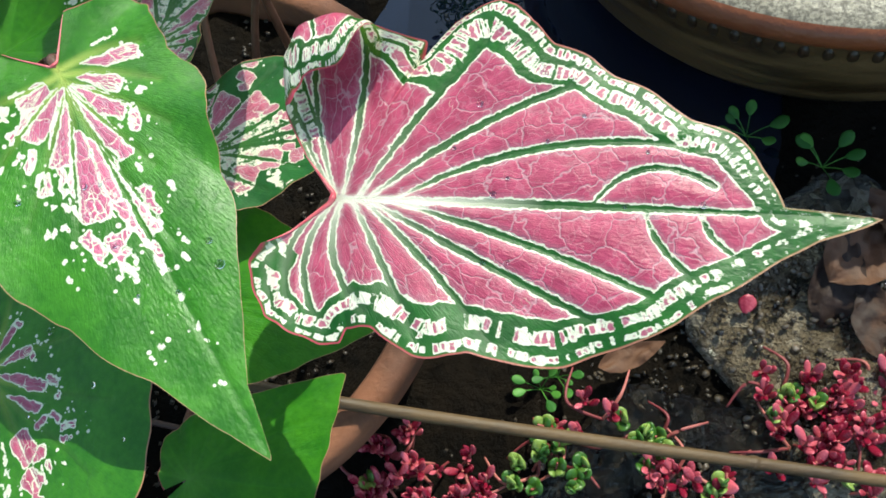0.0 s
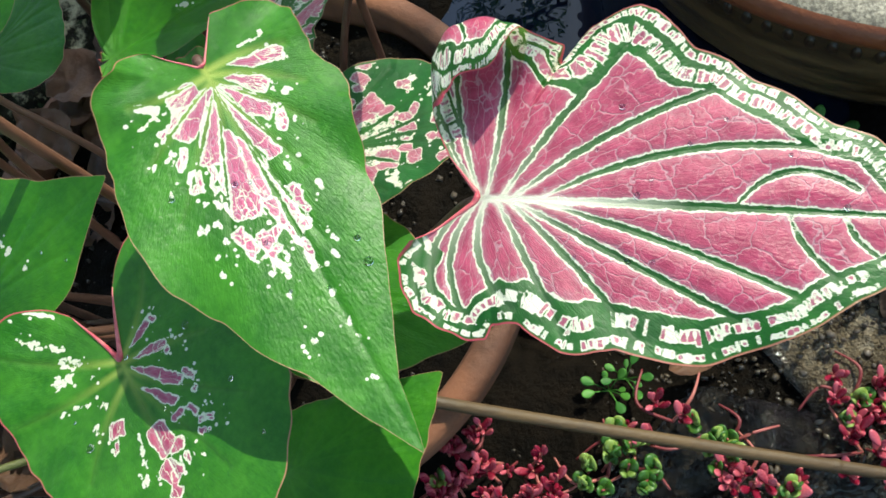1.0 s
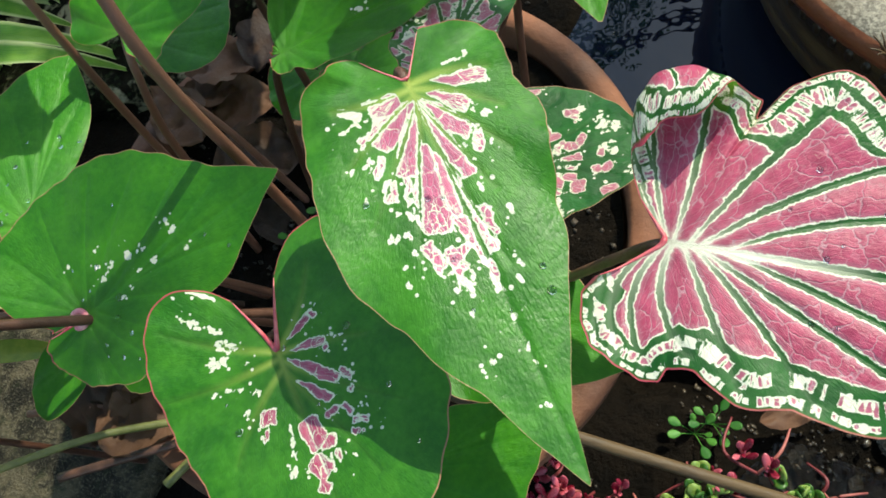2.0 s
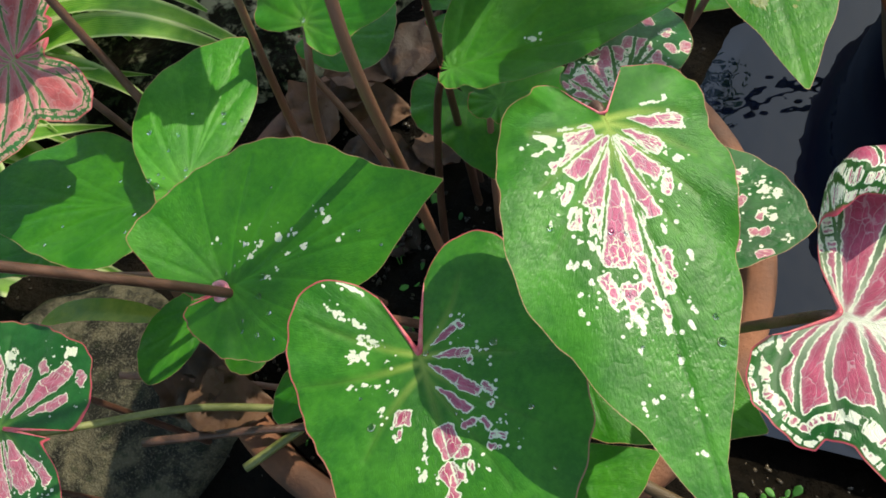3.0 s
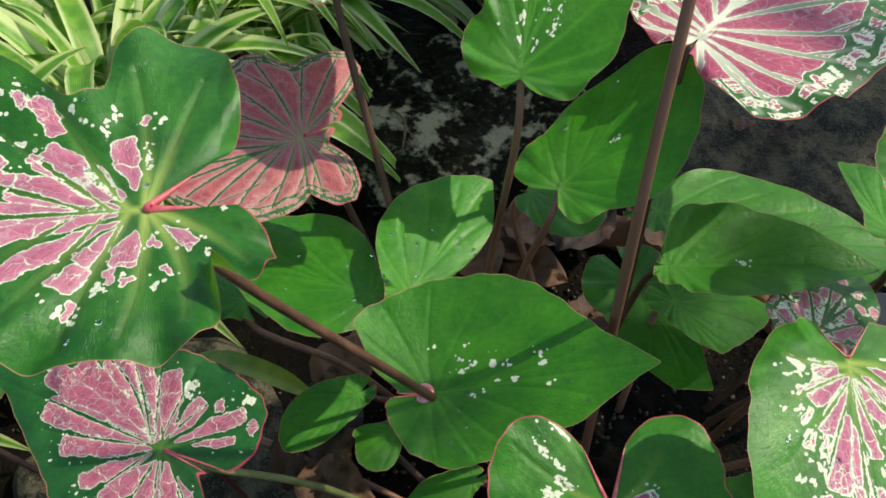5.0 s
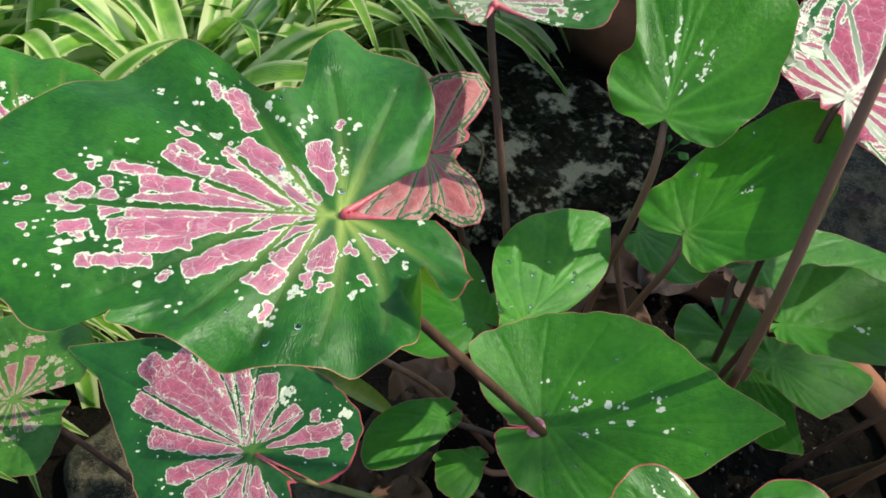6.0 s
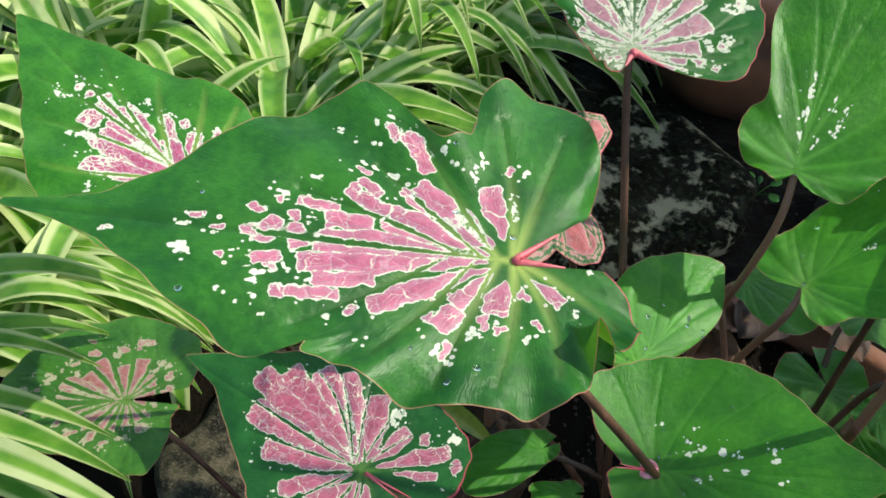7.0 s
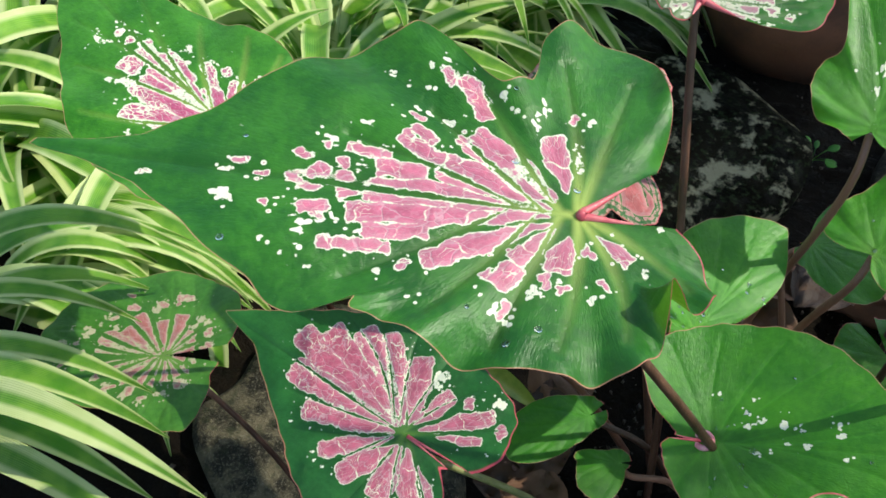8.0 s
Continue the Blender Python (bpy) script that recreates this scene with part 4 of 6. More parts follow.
# ---- caladium leaves ----
leaf_A = caladium("green heart-shaped caladium leaf with a fan of pink and white blotches", (-0.232, 0.208, 0.438), 0.178, -60.5, -9.9, -9.3,
         ((2, 0.84), (5, 0.76), (9, 0.67), (14, 0.6), (18, 0.55), (23, 0.5), (26, 0.45), (34, 0.4), (41, 0.36), (54, 0.33), (61, 0.31), (65, 0.27), (71, 0.25), (89, 0.24), (102, 0.25), (112, 0.23), (122, 0.19), (135, 0.16), (148, 0.14)),
         ((1, 0.97), (3, 0.91), (6, 0.84), (10, 0.75), (14, 0.7), (18, 0.66), (23, 0.59), (28, 0.56), (34, 0.53), (39, 0.49), (46, 0.44), (53, 0.39), (63, 0.33), (81, 0.28), (100, 0.25), (110, 0.2), (124, 0.18), (133, 0.15), (134, 0.12)),
         M_SPECKLED, STRIPED, seed=1, ripple=0.014, waves=8, puff=0.003, curls=((168, 14, 0.3, 0.06, 0.0), (-110, 18, 0.55, 0.07, 0.05)),
         strips=dict(left=((0.35, -1, 0.45, 1, 0.02), (0.35, 6, 0.42, 5, 0.01), (0.15, 2, 0.27, 9, 0.014), (0.092, 13, 0.19, 25, 0.015), (0.22, 23, 0.23, 25, 0.016), (0.074, 38, 0.15, 45, 0.014), (0.069, 70, 0.18, 73, 0.013), (0.1, 95, 0.15, 94, -0.01)), left_flecks=((0.485, 0, 0.016), (0.605, 0, -0.008), (0.39, 14, -0.009), (0.31, 10, -0.007), (0.2, 30, -0.012), (0.195, 45, -0.01), (0.68, 0, -0.007), (0.715, 0, -0.007), (0.505, 7, -0.008), (0.535, 5, -0.007)), right=((0.055, 53, 0.11, 69, 0.018), (0.14, 73, 0.18, 87, -0.007), (0.081, 26, 0.17, 44, 0.023), (0.22, 38, 0.22, 39, 0.02), (0.13, 14, 0.23, 22, 0.019), (0.25, 31, 0.3, 29, 0.011), (0.22, 10, 0.37, 12, 0.024), (0.4, 16, 0.46, 13, 0.011), (0.25, 3, 0.35, 1, 0.018), (0.51, 1, 0.55, 0, -0.016)), right_flecks=((0.16, 70, 0.011), (0.19, 71, 0.008), (0.225, 46, 0.009), (0.185, 56, 0.012), (0.26, 22, 0.014), (0.295, 21, 0.011), (0.33, 21, -0.011), (0.375, 22, 0.01), (0.325, 26, -0.007), (0.385, 27, -0.01), (0.435, 8, 0.025), (0.47, 8, 0.016), (0.505, 8, -0.016), (0.515, 10, -0.008), (0.11, 83, -0.007), (0.57, 8, -0.008), (0.685, 7, -0.007), (0.81, 1, -0.007), (0.42, 20, -0.008), (0.49, 22, -0.007), (0.56, 38, -0.005))),
         veins=dict(left=((0.08, 5, 0.49, -0.04, 1), (0.06, 15, 0.33, 0, 1), (0.04, 33, 0.29, 0.05, 0.9), (0.02, 53, 0.23, 0.1, 0.8), (0.01, 80, 0.19, 0.13, 0.7)), right=((0.07, 18, 0.42, 0.01, 1), (0.05, 34, 0.37, -0.03, 1), (0.04, 53, 0.26, 0.06, 0.9), (0.02, 88, 0.19, -0.07, 0.8))), lip_w=0.55)
leaf_B = caladium("broad pink caladium leaf with white-edged green veins and ruffled margin", (-0.1238, 0.153, 0.41), 0.1984, -5.8, -5.5, 5.8,
         ((1, 0.83), (5, 0.81), (8, 0.79), (12, 0.75), (15, 0.69), (21, 0.64), (27, 0.59), (33, 0.56), (39, 0.52), (46, 0.51), (51, 0.52), (55, 0.51), (59, 0.48), (64, 0.44), (66, 0.32), (67, 0.38), (76, 0.31), (87, 0.34), (97, 0.34), (106, 0.32), (113, 0.28), (119, 0.22), (125, 0.17), (130, 0.11)),
         ((1, 0.97), (3, 0.89), (6, 0.83), (9, 0.78), (13, 0.72), (18, 0.68), (23, 0.62), (29, 0.57), (34, 0.53), (39, 0.48), (42, 0.44), (46, 0.39), (53, 0.37), (60, 0.34), (65, 0.3), (70, 0.26), (81, 0.25), (84, 0.28), (92, 0.28), (104, 0.27), (116, 0.26), (128, 0.23), (137, 0.2), (140, 0.16)),
         M_PINK, RUFFLED, seed=2, ripple=0.014, waves=7, curls=((-150, 25, 0.6, 0.06, 0.0), (66, 6, 0.55, -0.05, 0.0)),
         veins=dict(left=((0.11, 11, 0.64, 0.17, 1), (0.06, 29, 0.5, 0.09, 1), (0.04, 50, 0.4, 0.06, 1), (0.01, 87, 0.26, -0.07, 0.9), (0, 98, 0.28, 0.14, 0.7), (0, 107, 0.29, 0.19, 0.7), (0.48, 4, 0.7, 0.48, 0.9), (0, 112, 0.26, 0.19, 0.6)), right=((0.1, 15, 0.55, -0.04, 1), (0.06, 23, 0.49, 0.01, 1), (0.05, 40, 0.33, -0.05, 0.95), (0.03, 56, 0.27, 0, 0.9), (0.01, 72, 0.22, 0.32, 0.9), (0, 92, 0.24, 0.37, 0.85), (0, 105, 0.23, 0.45, 0.8), (0.58, 10, 0.66, 0.17, 0.8), (0.68, 6, 0.74, 0.2, 0.7), (0, 112, 0.25, 0.57, 0.5))), rolls=((100, 25, 0.5, 235),))
leaf_C = caladium("heart-shaped green caladium leaf with sparse pink blotches and red sinus", (-0.298, 0.107, 0.366), 0.13, -55.8, 5.3, 9.2,
         ((7, 0.92), (13, 0.88), (20, 0.83), (30, 0.77), (40, 0.72), (46, 0.7), (62, 0.61), (79, 0.5), (97, 0.46), (113, 0.51), (122, 0.53), (132, 0.54), (144, 0.51), (153, 0.45), (159, 0.37), (162, 0.3)),
         ((7, 0.92), (13, 0.87), (20, 0.82), (30, 0.74), (40, 0.67), (55, 0.52), (70, 0.5), (82, 0.5), (99, 0.49), (115, 0.52), (129, 0.52), (140, 0.51), (150, 0.45), (158, 0.37), (163, 0.28)),
         M_SPARSE, STRIPED_FEW, seed=3, ripple=0.012, puff=0.004, curls=((-135, 32, 0.25, 0.13, 0.0),), foot=(-0.31, 0.16, SOIL_Z),
         strips=dict(left=((0.11, 110, 0.17, 109, 0.015), (0.19, 108, 0.17, 107, 0.018), (0.073, 61, 0.19, 71, 0.016), (0.19, 62, 0.2, 62, 0.016), (0.11, 28, 0.28, 37, 0.019), (0.27, 44, 0.33, 42, 0.013), (0.19, 11, 0.3, 23, 0.015), (0.33, 18, 0.34, 18, 0.024), (0.35, 25, 0.4, 25, 0.011), (0.42, 23, 0.46, 27, 0.012), (0.3, 2, 0.4, 2, 0.035), (0.39, 8, 0.42, 6, 0.028), (0.47, 8, 0.47, 9, 0.02)), left_flecks=((0.345, 35, 0.013), (0.455, 20, 0.015)), right=((0.46, -2, 0.48, 3, 0.038), (0.53, 1, 0.55, 3, 0.02), (0.22, 32, 0.26, 29, 0.028), (0.3, 11, 0.35, 12, -0.016), (0.24, 85, 0.19, 73, -0.008), (0.42, 137, 0.26, 137, -0.014), (0.25, 127, 0.18, 123, -0.022), (0.28, 113, 0.21, 111, -0.02), (0.6, 140, 0.48, 147, -0.01), (0.43, 151, 0.33, 157, -0.007)), right_flecks=((0.31, 30, 0.015), (0.39, 12, -0.011), (0.445, 14, -0.018), (0.255, 52, -0.012), (0.285, 88, -0.009), (0.13, 103, -0.008), (0.16, 52, -0.01))),
         veins=dict(left=((0.0, 137, 0.34, -0.17, 0.8), (0.01, 68, 0.35, 0.06, 0.8), (0.04, 40, 0.56, -0.04, 1), (0.1, 17, 0.62, 0.03, 1),), right=((0.0, 128, 0.47, -0.05, 0.8), (0.03, 97, 0.47, -0.04, 0.8), (0.07, 45, 0.42, 0.11, 1),)), lip_w=1.3)
leaf_K = caladium("large dark green caladium leaf with bold pink blotches", (-0.484, 0.03, 0.567), 0.196, -139.8, 3.3, -2.0,
         ((1, 0.9), (4, 0.79), (10, 0.71), (16, 0.65), (21, 0.6), (27, 0.57), (31, 0.54), (34, 0.42), (36, 0.49), (37, 0.43), (42, 0.41), (50, 0.39), (58, 0.38), (67, 0.36), (74, 0.34), (83, 0.33), (97, 0.33), (108, 0.32), (119, 0.3), (125, 0.28), (130, 0.25), (131, 0.28), (143, 0.28), (151, 0.28), (160, 0.25), (168, 0.22), (173, 0.2), (179, 0.16)),
         ((1, 0.99), (2, 0.89), (4, 0.81), (10, 0.72), (20, 0.66), (27, 0.63), (38, 0.58), (44, 0.55), (51, 0.54), (53, 0.49), (55, 0.44), (56, 0.37), (59, 0.32), (63, 0.31), (72, 0.32), (76, 0.36), (78, 0.42), (81, 0.45), (86, 0.48), (91, 0.48), (97, 0.47), (104, 0.46), (110, 0.43), (115, 0.38), (121, 0.34), (128, 0.29), (132, 0.25), (139, 0.2)),
         M_DARK, STRIPED_DARK, seed=4, ripple=0.018, waves=11, puff=0.010, foot=(-0.313, 0.218, SOIL_Z), way=[(-0.478, 0.066, 0.47), (-0.429, 0.116, 0.354), (-0.37, 0.168, 0.22)], stalk=0.003,
         curls=((129, 6, 0.62, 0.11, 0.14), (35, 3, 0.78, 0.05, 0.0), (-66, 14, 0.5, 0.05, 0.0), (-115, 5, 0.8, 0.03, 0.0)),
         strips=dict(left=((0.41, 0, 0.43, 1, 0.025), (0.12, 13, 0.41, 9, 0.021), (0.28, 17, 0.39, 15, 0.014), (0.35, 21, 0.47, 17, 0.011), (0.45, 7, 0.5, 8, 0.013), (0.1, 27, 0.3, 28, 0.018), (0.061, 45, 0.16, 47, 0.015), (0.17, 50, 0.22, 51, 0.019), (0.041, 72, 0.13, 75, 0.021), (0.069, 132, 0.13, 136, 0.012)), left_flecks=((0.47, 10, 0.01), (0.49, 12, -0.009), (0.335, 27, 0.013), (0.385, 27, -0.007), (0.215, 44, 0.009), (0.16, 70, 0.014), (0.165, 82, 0.012), (0.195, 68, -0.013), (0.245, 61, 0.013), (0.26, 58, 0.008), (0.265, 65, -0.008), (0.083, 104, 0.013), (0.15, 108, 0.01), (0.18, 99, -0.008), (0.575, 0, 0.009), (0.635, 5, -0.013), (0.56, 7, 0.009), (0.78, 2, 0.009), (0.15, 176, -0.007)), right=((0.14, 4, 0.38, -1, 0.025), (0.47, 0, 0.49, 1, 0.028), (0.29, 10, 0.37, 7, 0.018), (0.36, 13, 0.44, 11, 0.012), (0.1, 7, 0.26, 16, 0.027), (0.26, 17, 0.36, 21, 0.015), (0.3, 24, 0.35, 25, 0.013), (0.043, 37, 0.16, 33, 0.028), (0.15, 33, 0.25, 37, 0.028), (0.27, 49, 0.37, 51, 0.017), (0.37, 47, 0.41, 48, 0.009), (0.049, 66, 0.18, 73, 0.02), (0.1, 91, 0.17, 90, -0.008)), right_flecks=((0.515, 0, 0.015), (0.435, 6, 0.013), (0.515, 6, 0.013), (0.475, 10, 0.01), (0.265, 32, 0.014), (0.31, 36, 0.008), (0.35, 34, 0.006), (0.36, 30, 0.012), (0.23, 87, 0.011), (0.23, 96, -0.008), (0.29, 58, -0.006), (0.25, 60, -0.006), (0.21, 66, -0.007), (0.615, 2, 0.011), (0.64, 0, 0.007), (0.43, 20, -0.008))),
         veins=dict(left=((0.12, 26, 0.44, 0.04, 1), (0.07, 44, 0.35, 0.05, 1), (0.03, 65, 0.32, -0.01, 1), (0.0, 85, 0.29, 0.09, 0.9), (0.0, 109, 0.27, 0.2, 0.8), (0.0, 144, 0.24, 0.14, 0.7),), right=((0.1, 15, 0.45, 0.05, 1), (0.06, 36, 0.35, -0.02, 1), (0.03, 54, 0.32, -0.03, 1), (0.0, 84, 0.36, 0.07, 0.9), (0.0, 107, 0.35, 0.0, 0.8),)), lip_w=1.7, lip_far=0.5)
leaf_E = caladium("plain green pointed caladium leaf with a few white specks and dew", (-0.425, 0.124, 0.337), 0.138, 33.8, 14.8, 13.2,
         [1, 0.94, 0.87, 0.79, 0.74, 0.7, 0.67, 0.63, 0.59, 0.55, 0.53, 0.51, 0.49, 0.48, 0.48, 0.46, 0.33, 0.27, 0.17, 0.13, 0.13],
         [1, 0.9, 0.81, 0.73, 0.64, 0.45, 0.42, 0.41, 0.38, 0.36, 0.34, 0.3, 0.28, 0.27, 0.24, 0.22, 0.21, 0.2, 0.19, 0.19, 0.15],
         M_PLAIN, SPARSE, seed=5, ripple=0.006, puff=0.002, heel=0.6,
         strips=dict(left_flecks=((0.21, 79, -0.00605), (0.26, 47, -0.00778), (0.2, 42, -0.00778), (0.24, 26, -0.013), (0.2, 26, -0.00864), (0.18, 25, -0.0104), (0.31, 16, -0.013), (0.36, 15, -0.0112), (0.37, 12, -0.00864), (0.52, 12, -0.0104), (0.51, 8, -0.0112), (0.38, 2, -0.0112), (0.31, 3, -0.00864), (0.53, -3, -0.00864), (0.2, -9, -0.00864), (0.25, -6, -0.00605), (0.28, 45, -0.00432), (0.13, 36, -0.00432)), right_flecks=()))
caladium("rose-pink caladium leaf with green margin and dark green veins", (-0.57, 0.025, 0.265), 0.169, -171.7, -5.1, -12.6,
         [1, 0.79, 0.72, 0.65, 0.58, 0.52, 0.48, 0.47, 0.46, 0.45, 0.43, 0.42, 0.42, 0.41, 0.4, 0.4, 0.41, 0.33, 0.27, 0.19, 0.22],
         [1, 0.93, 0.85, 0.76, 0.68, 0.59, 0.54, 0.49, 0.44, 0.41, 0.4, 0.39, 0.4, 0.4, 0.41, 0.43, 0.43, 0.4, 0.39, 0.34, 0.28],
         M_ROSE, STRIPED_ROSE, gap=8, seed=6, ripple=0.01, foot=(-0.42, 0.13, SOIL_Z), stalk_mat=M_PETIOLE_OLIVE, lip_w=1.0, veins=dict(left=((0.05, 12, 0.54, 0.03, 1), (0.03, 29, 0.47, 0.09, 0.9), (0.03, 53, 0.4, 0.04, 0.9), (0.01, 84, 0.31, 0.03, 0.9), (0.01, 114, 0.26, -0.07, 0.9), (0, 142, 0.27, 0.04, 0.8)), right=((0.07, 27, 0.59, 0.19, 0.9), (0.06, 40, 0.53, 0.07, 0.9), (0.04, 59, 0.43, -0.04, 0.8), (0.03, 83, 0.34, -0.02, 0.8), (0.02, 114, 0.32, -0.12, 0.8), (0.01, 144, 0.35, -0.01, 0.8))), strips=dict(left=((0.071, -4, 0.56, 3, 0.043), (0.067, 22, 0.43, 18, 0.034), (0.065, 48, 0.34, 43, 0.027), (0.057, 81, 0.29, 66, 0.037), (0.067, 107, 0.25, 100, 0.041), (0.098, 129, 0.25, 129, 0.03), (0.18, 147, 0.29, 146, 0.017)), left_flecks=(), right=((0.1, 20, 0.64, 9, 0.043), (0.14, 34, 0.56, 18, 0.045), (0.16, 39, 0.48, 31, 0.043), (0.12, 46, 0.43, 44, 0.032), (0.082, 67, 0.31, 65, 0.044), (0.07, 90, 0.23, 105, 0.028), (0.26, 118, 0.28, 121, 0.02), (0.094, 127, 0.34, 135, 0.025), (0.16, 150, 0.29, 153, 0.015), (0.35, 146, 0.38, 144, 0.02), (0.22, 88, 0.29, 84, -0.025)), right_flecks=((0.375, 129, -0.018),)))
caladium("dusky pink caladium leaf with fine green veins and scalloped edge", (-0.585, 0.215, 0.386), 0.102, -115.5, 3.4, -13.6,
         [1, 0.97, 0.94, 0.9, 0.84, 0.75, 0.69, 0.61, 0.54, 0.44, 0.49, 0.55, 0.57, 0.51, 0.41, 0.33, 0.17, 0.17, 0.18, 0.21, 0.23],
         [1, 0.92, 0.83, 0.74, 0.68, 0.64, 0.63, 0.65, 0.69, 0.73, 0.75, 0.71, 0.62, 0.58, 0.66, 0.71, 0.76, 0.71, 0.32, 0.32, 0.27],
         M_DUSKY, ROSY_EDGED, gap=8, seed=7, ripple=0.012, foot=(-0.46, 0.20, SOIL_Z), lip_w=1.1)
caladium("pink-veined caladium leaf with a grey-green margin", (-0.227, 0.216, 0.333), 0.096, 9.8, -0.2, -4.6,
         [1, 0.97, 0.93, 0.84, 0.68, 0.47, 0.36, 0.3, 0.2, 0.16, 0.15],
         [1, 0.93, 0.79, 0.62, 0.49, 0.39, 0.28, 0.2, 0.17, 0.17, 0.16],
         M_ROSE, dict(SPECKLED, reach=(0.95, 0.95, 0.7), vein=0.012, wide=1.25), seed=8, hero=False)
caladium("small caladium leaf with rose fingers on green", (-0.248, 0.274, 0.346), 0.109, 83.8, -20.2, -0.2,
         [1, 0.91, 0.82, 0.61, 0.43, 0.33, 0.22, 0.19, 0.19, 0.2, 0.21],
         [1, 0.92, 0.8, 0.42, 0.26, 0.25, 0.24, 0.24, 0.23, 0.22, 0.22],
         M_ROSE, dict(SPECKLED, reach=(0.95, 0.95, 0.7), vein=0.012, wide=1.25), seed=9, hero=False)
caladium("plain bright green caladium leaf in the shade", (-0.244, 0.154, 0.31), 0.112, -13.3, 0.0, 0.0,
         [1, 0.89, 0.78, 0.66, 0.57, 0.51, 0.47, 0.34, 0.28, 0.23, 0.21],
         [1, 0.88, 0.75, 0.62, 0.5, 0.38, 0.33, 0.26, 0.21, 0.21, 0.22],
         M_PLAIN, PLAIN, seed=10, hero=False)
caladium("plain bright green pointed caladium leaf low over the rim", (-0.282, 0.075, 0.2), 0.113, 31.2, 0.0, 0.0,
         [1, 0.81, 0.61, 0.45, 0.36, 0.29, 0.27, 0.21, 0.17, 0.16, 0.14],
         [1, 0.91, 0.82, 0.73, 0.69, 0.56, 0.39, 0.28, 0.18, 0.14, 0.14],
         M_PLAIN, PLAIN, seed=11, hero=False)
leaf_H = caladium("plain green caladium leaf with soft sheen along its veins", (-0.498, 0.168, 0.326), 0.147, -169.7, -2.9, 0.1,
         [1, 0.8, 0.64, 0.5, 0.38, 0.29, 0.17, 0.08, 0.09, 0.1, 0.11],
         [1, 0.84, 0.77, 0.63, 0.45, 0.17, 0.16, 0.15, 0.14, 0.13, 0.12],
         M_PLAIN, PLAIN, seed=12, hero=False)
leaf_I = caladium("rounded glossy green caladium leaf with dew along its base", (-0.473, 0.172, 0.342), 0.114, 93.4, -0.8, 11.0,
         [1, 0.97, 0.9, 0.74, 0.52, 0.26, 0.15, 0.13, 0.13, 0.13, 0.13],
         [1, 0.85, 0.7, 0.2, 0.14, 0.14, 0.14, 0.14, 0.14, 0.13, 0.13],
         M_SPRING, PLAIN, seed=13, puff=0.014, hero=False)
caladium("long folded green caladium leaf with one white fleck", (-0.349, 0.292, 0.331), 0.143, 31.0, 0.2, -1.2,
         [1, 0.87, 0.74, 0.55, 0.4, 0.33, 0.1, 0.04, 0.04, 0.04, 0.04],
         [1, 0.76, 0.58, 0.41, 0.24, 0.16, 0.13, 0.12, 0.09, 0.06, 0.05],
         M_PLAIN, PLAIN, strips=dict(left_flecks=((0.36, 3, -0.013), (0.40, 5, -0.006))), seed=14, foot=(-0.38, 0.25, SOIL_Z), bend=(0, 0.28, 0), hero=False)
caladium("broad green caladium leaf with a reddish joint", (-0.392, 0.399, 0.25), 0.174, 24.0, 0.0, 0.0,
         [1, 0.9, 0.73, 0.55, 0.39, 0.19, 0.19, 0.18, 0.17, 0.16, 0.16],
         [1, 0.86, 0.66, 0.45, 0.2, 0.12, 0.12, 0.13, 0.14, 0.14, 0.15],
         M_PLAIN, PLAIN, seed=15, hero=False)
caladium("dark green pointed caladium leaf deep in the bed", (-0.385, 0.362, 0.2), 0.113, -30.5, 0.0, 0.0,
         [1, 0.78, 0.6, 0.44, 0.34, 0.31, 0.32, 0.37, 0.35, 0.33, 0.32],
         [1, 0.95, 0.9, 0.66, 0.44, 0.38, 0.39, 0.38, 0.36, 0.36, 0.32],
         M_PLAIN, PLAIN, seed=16, hero=False)
caladium("small dark green lobed caladium leaf", (-0.343, 0.334, 0.24), 0.055, -24.7, 0.0, 0.0,
         [1, 1.01, 1.04, 1.14, 1.36, 0.96, 0.51, 0.38, 0.38, 0.38, 0.39],
         [1, 0.82, 0.66, 0.49, 0.32, 0.29, 0.31, 0.39, 0.4, 0.4, 0.39],
         M_PLAIN, PLAIN, seed=17, ripple=0.03, hero=False)
caladium("green caladium leaf with white streaks along its midrib", (-0.463, 0.283, 0.447), 0.15, 112.5, 29.0, -5.5,
         ((8, 0.93), (15, 0.85), (24, 0.66), (27, 0.45), (33, 0.34), (46, 0.34), (65, 0.29), (87, 0.21), (102, 0.12), (130, 0.07)),
         ((8, 0.93), (15, 0.85), (23, 0.76), (33, 0.72), (40, 0.63), (53, 0.48), (69, 0.39), (80, 0.3), (92, 0.27), (105, 0.23), (113, 0.2), (118, 0.13), (135, 0.07)),
         M_PLAIN, dict(SPARSE, pale=0.25, dots=10), seed=18, strips=dict(left=((0.12, 10, 0.30, 5, -0.011), (0.33, 6, 0.45, 4, -0.009)), right=((0.20, 26, 0.34, 22, -0.011), (0.10, 18, 0.18, 14, -0.008), (0.30, 12, 0.36, 11, -0.008))), foot=(-0.478, 0.276, SOIL_Z), way=[(-0.457, 0.272, 0.40), (-0.472, 0.274, 0.25)], ripple=0.02, hero=False)
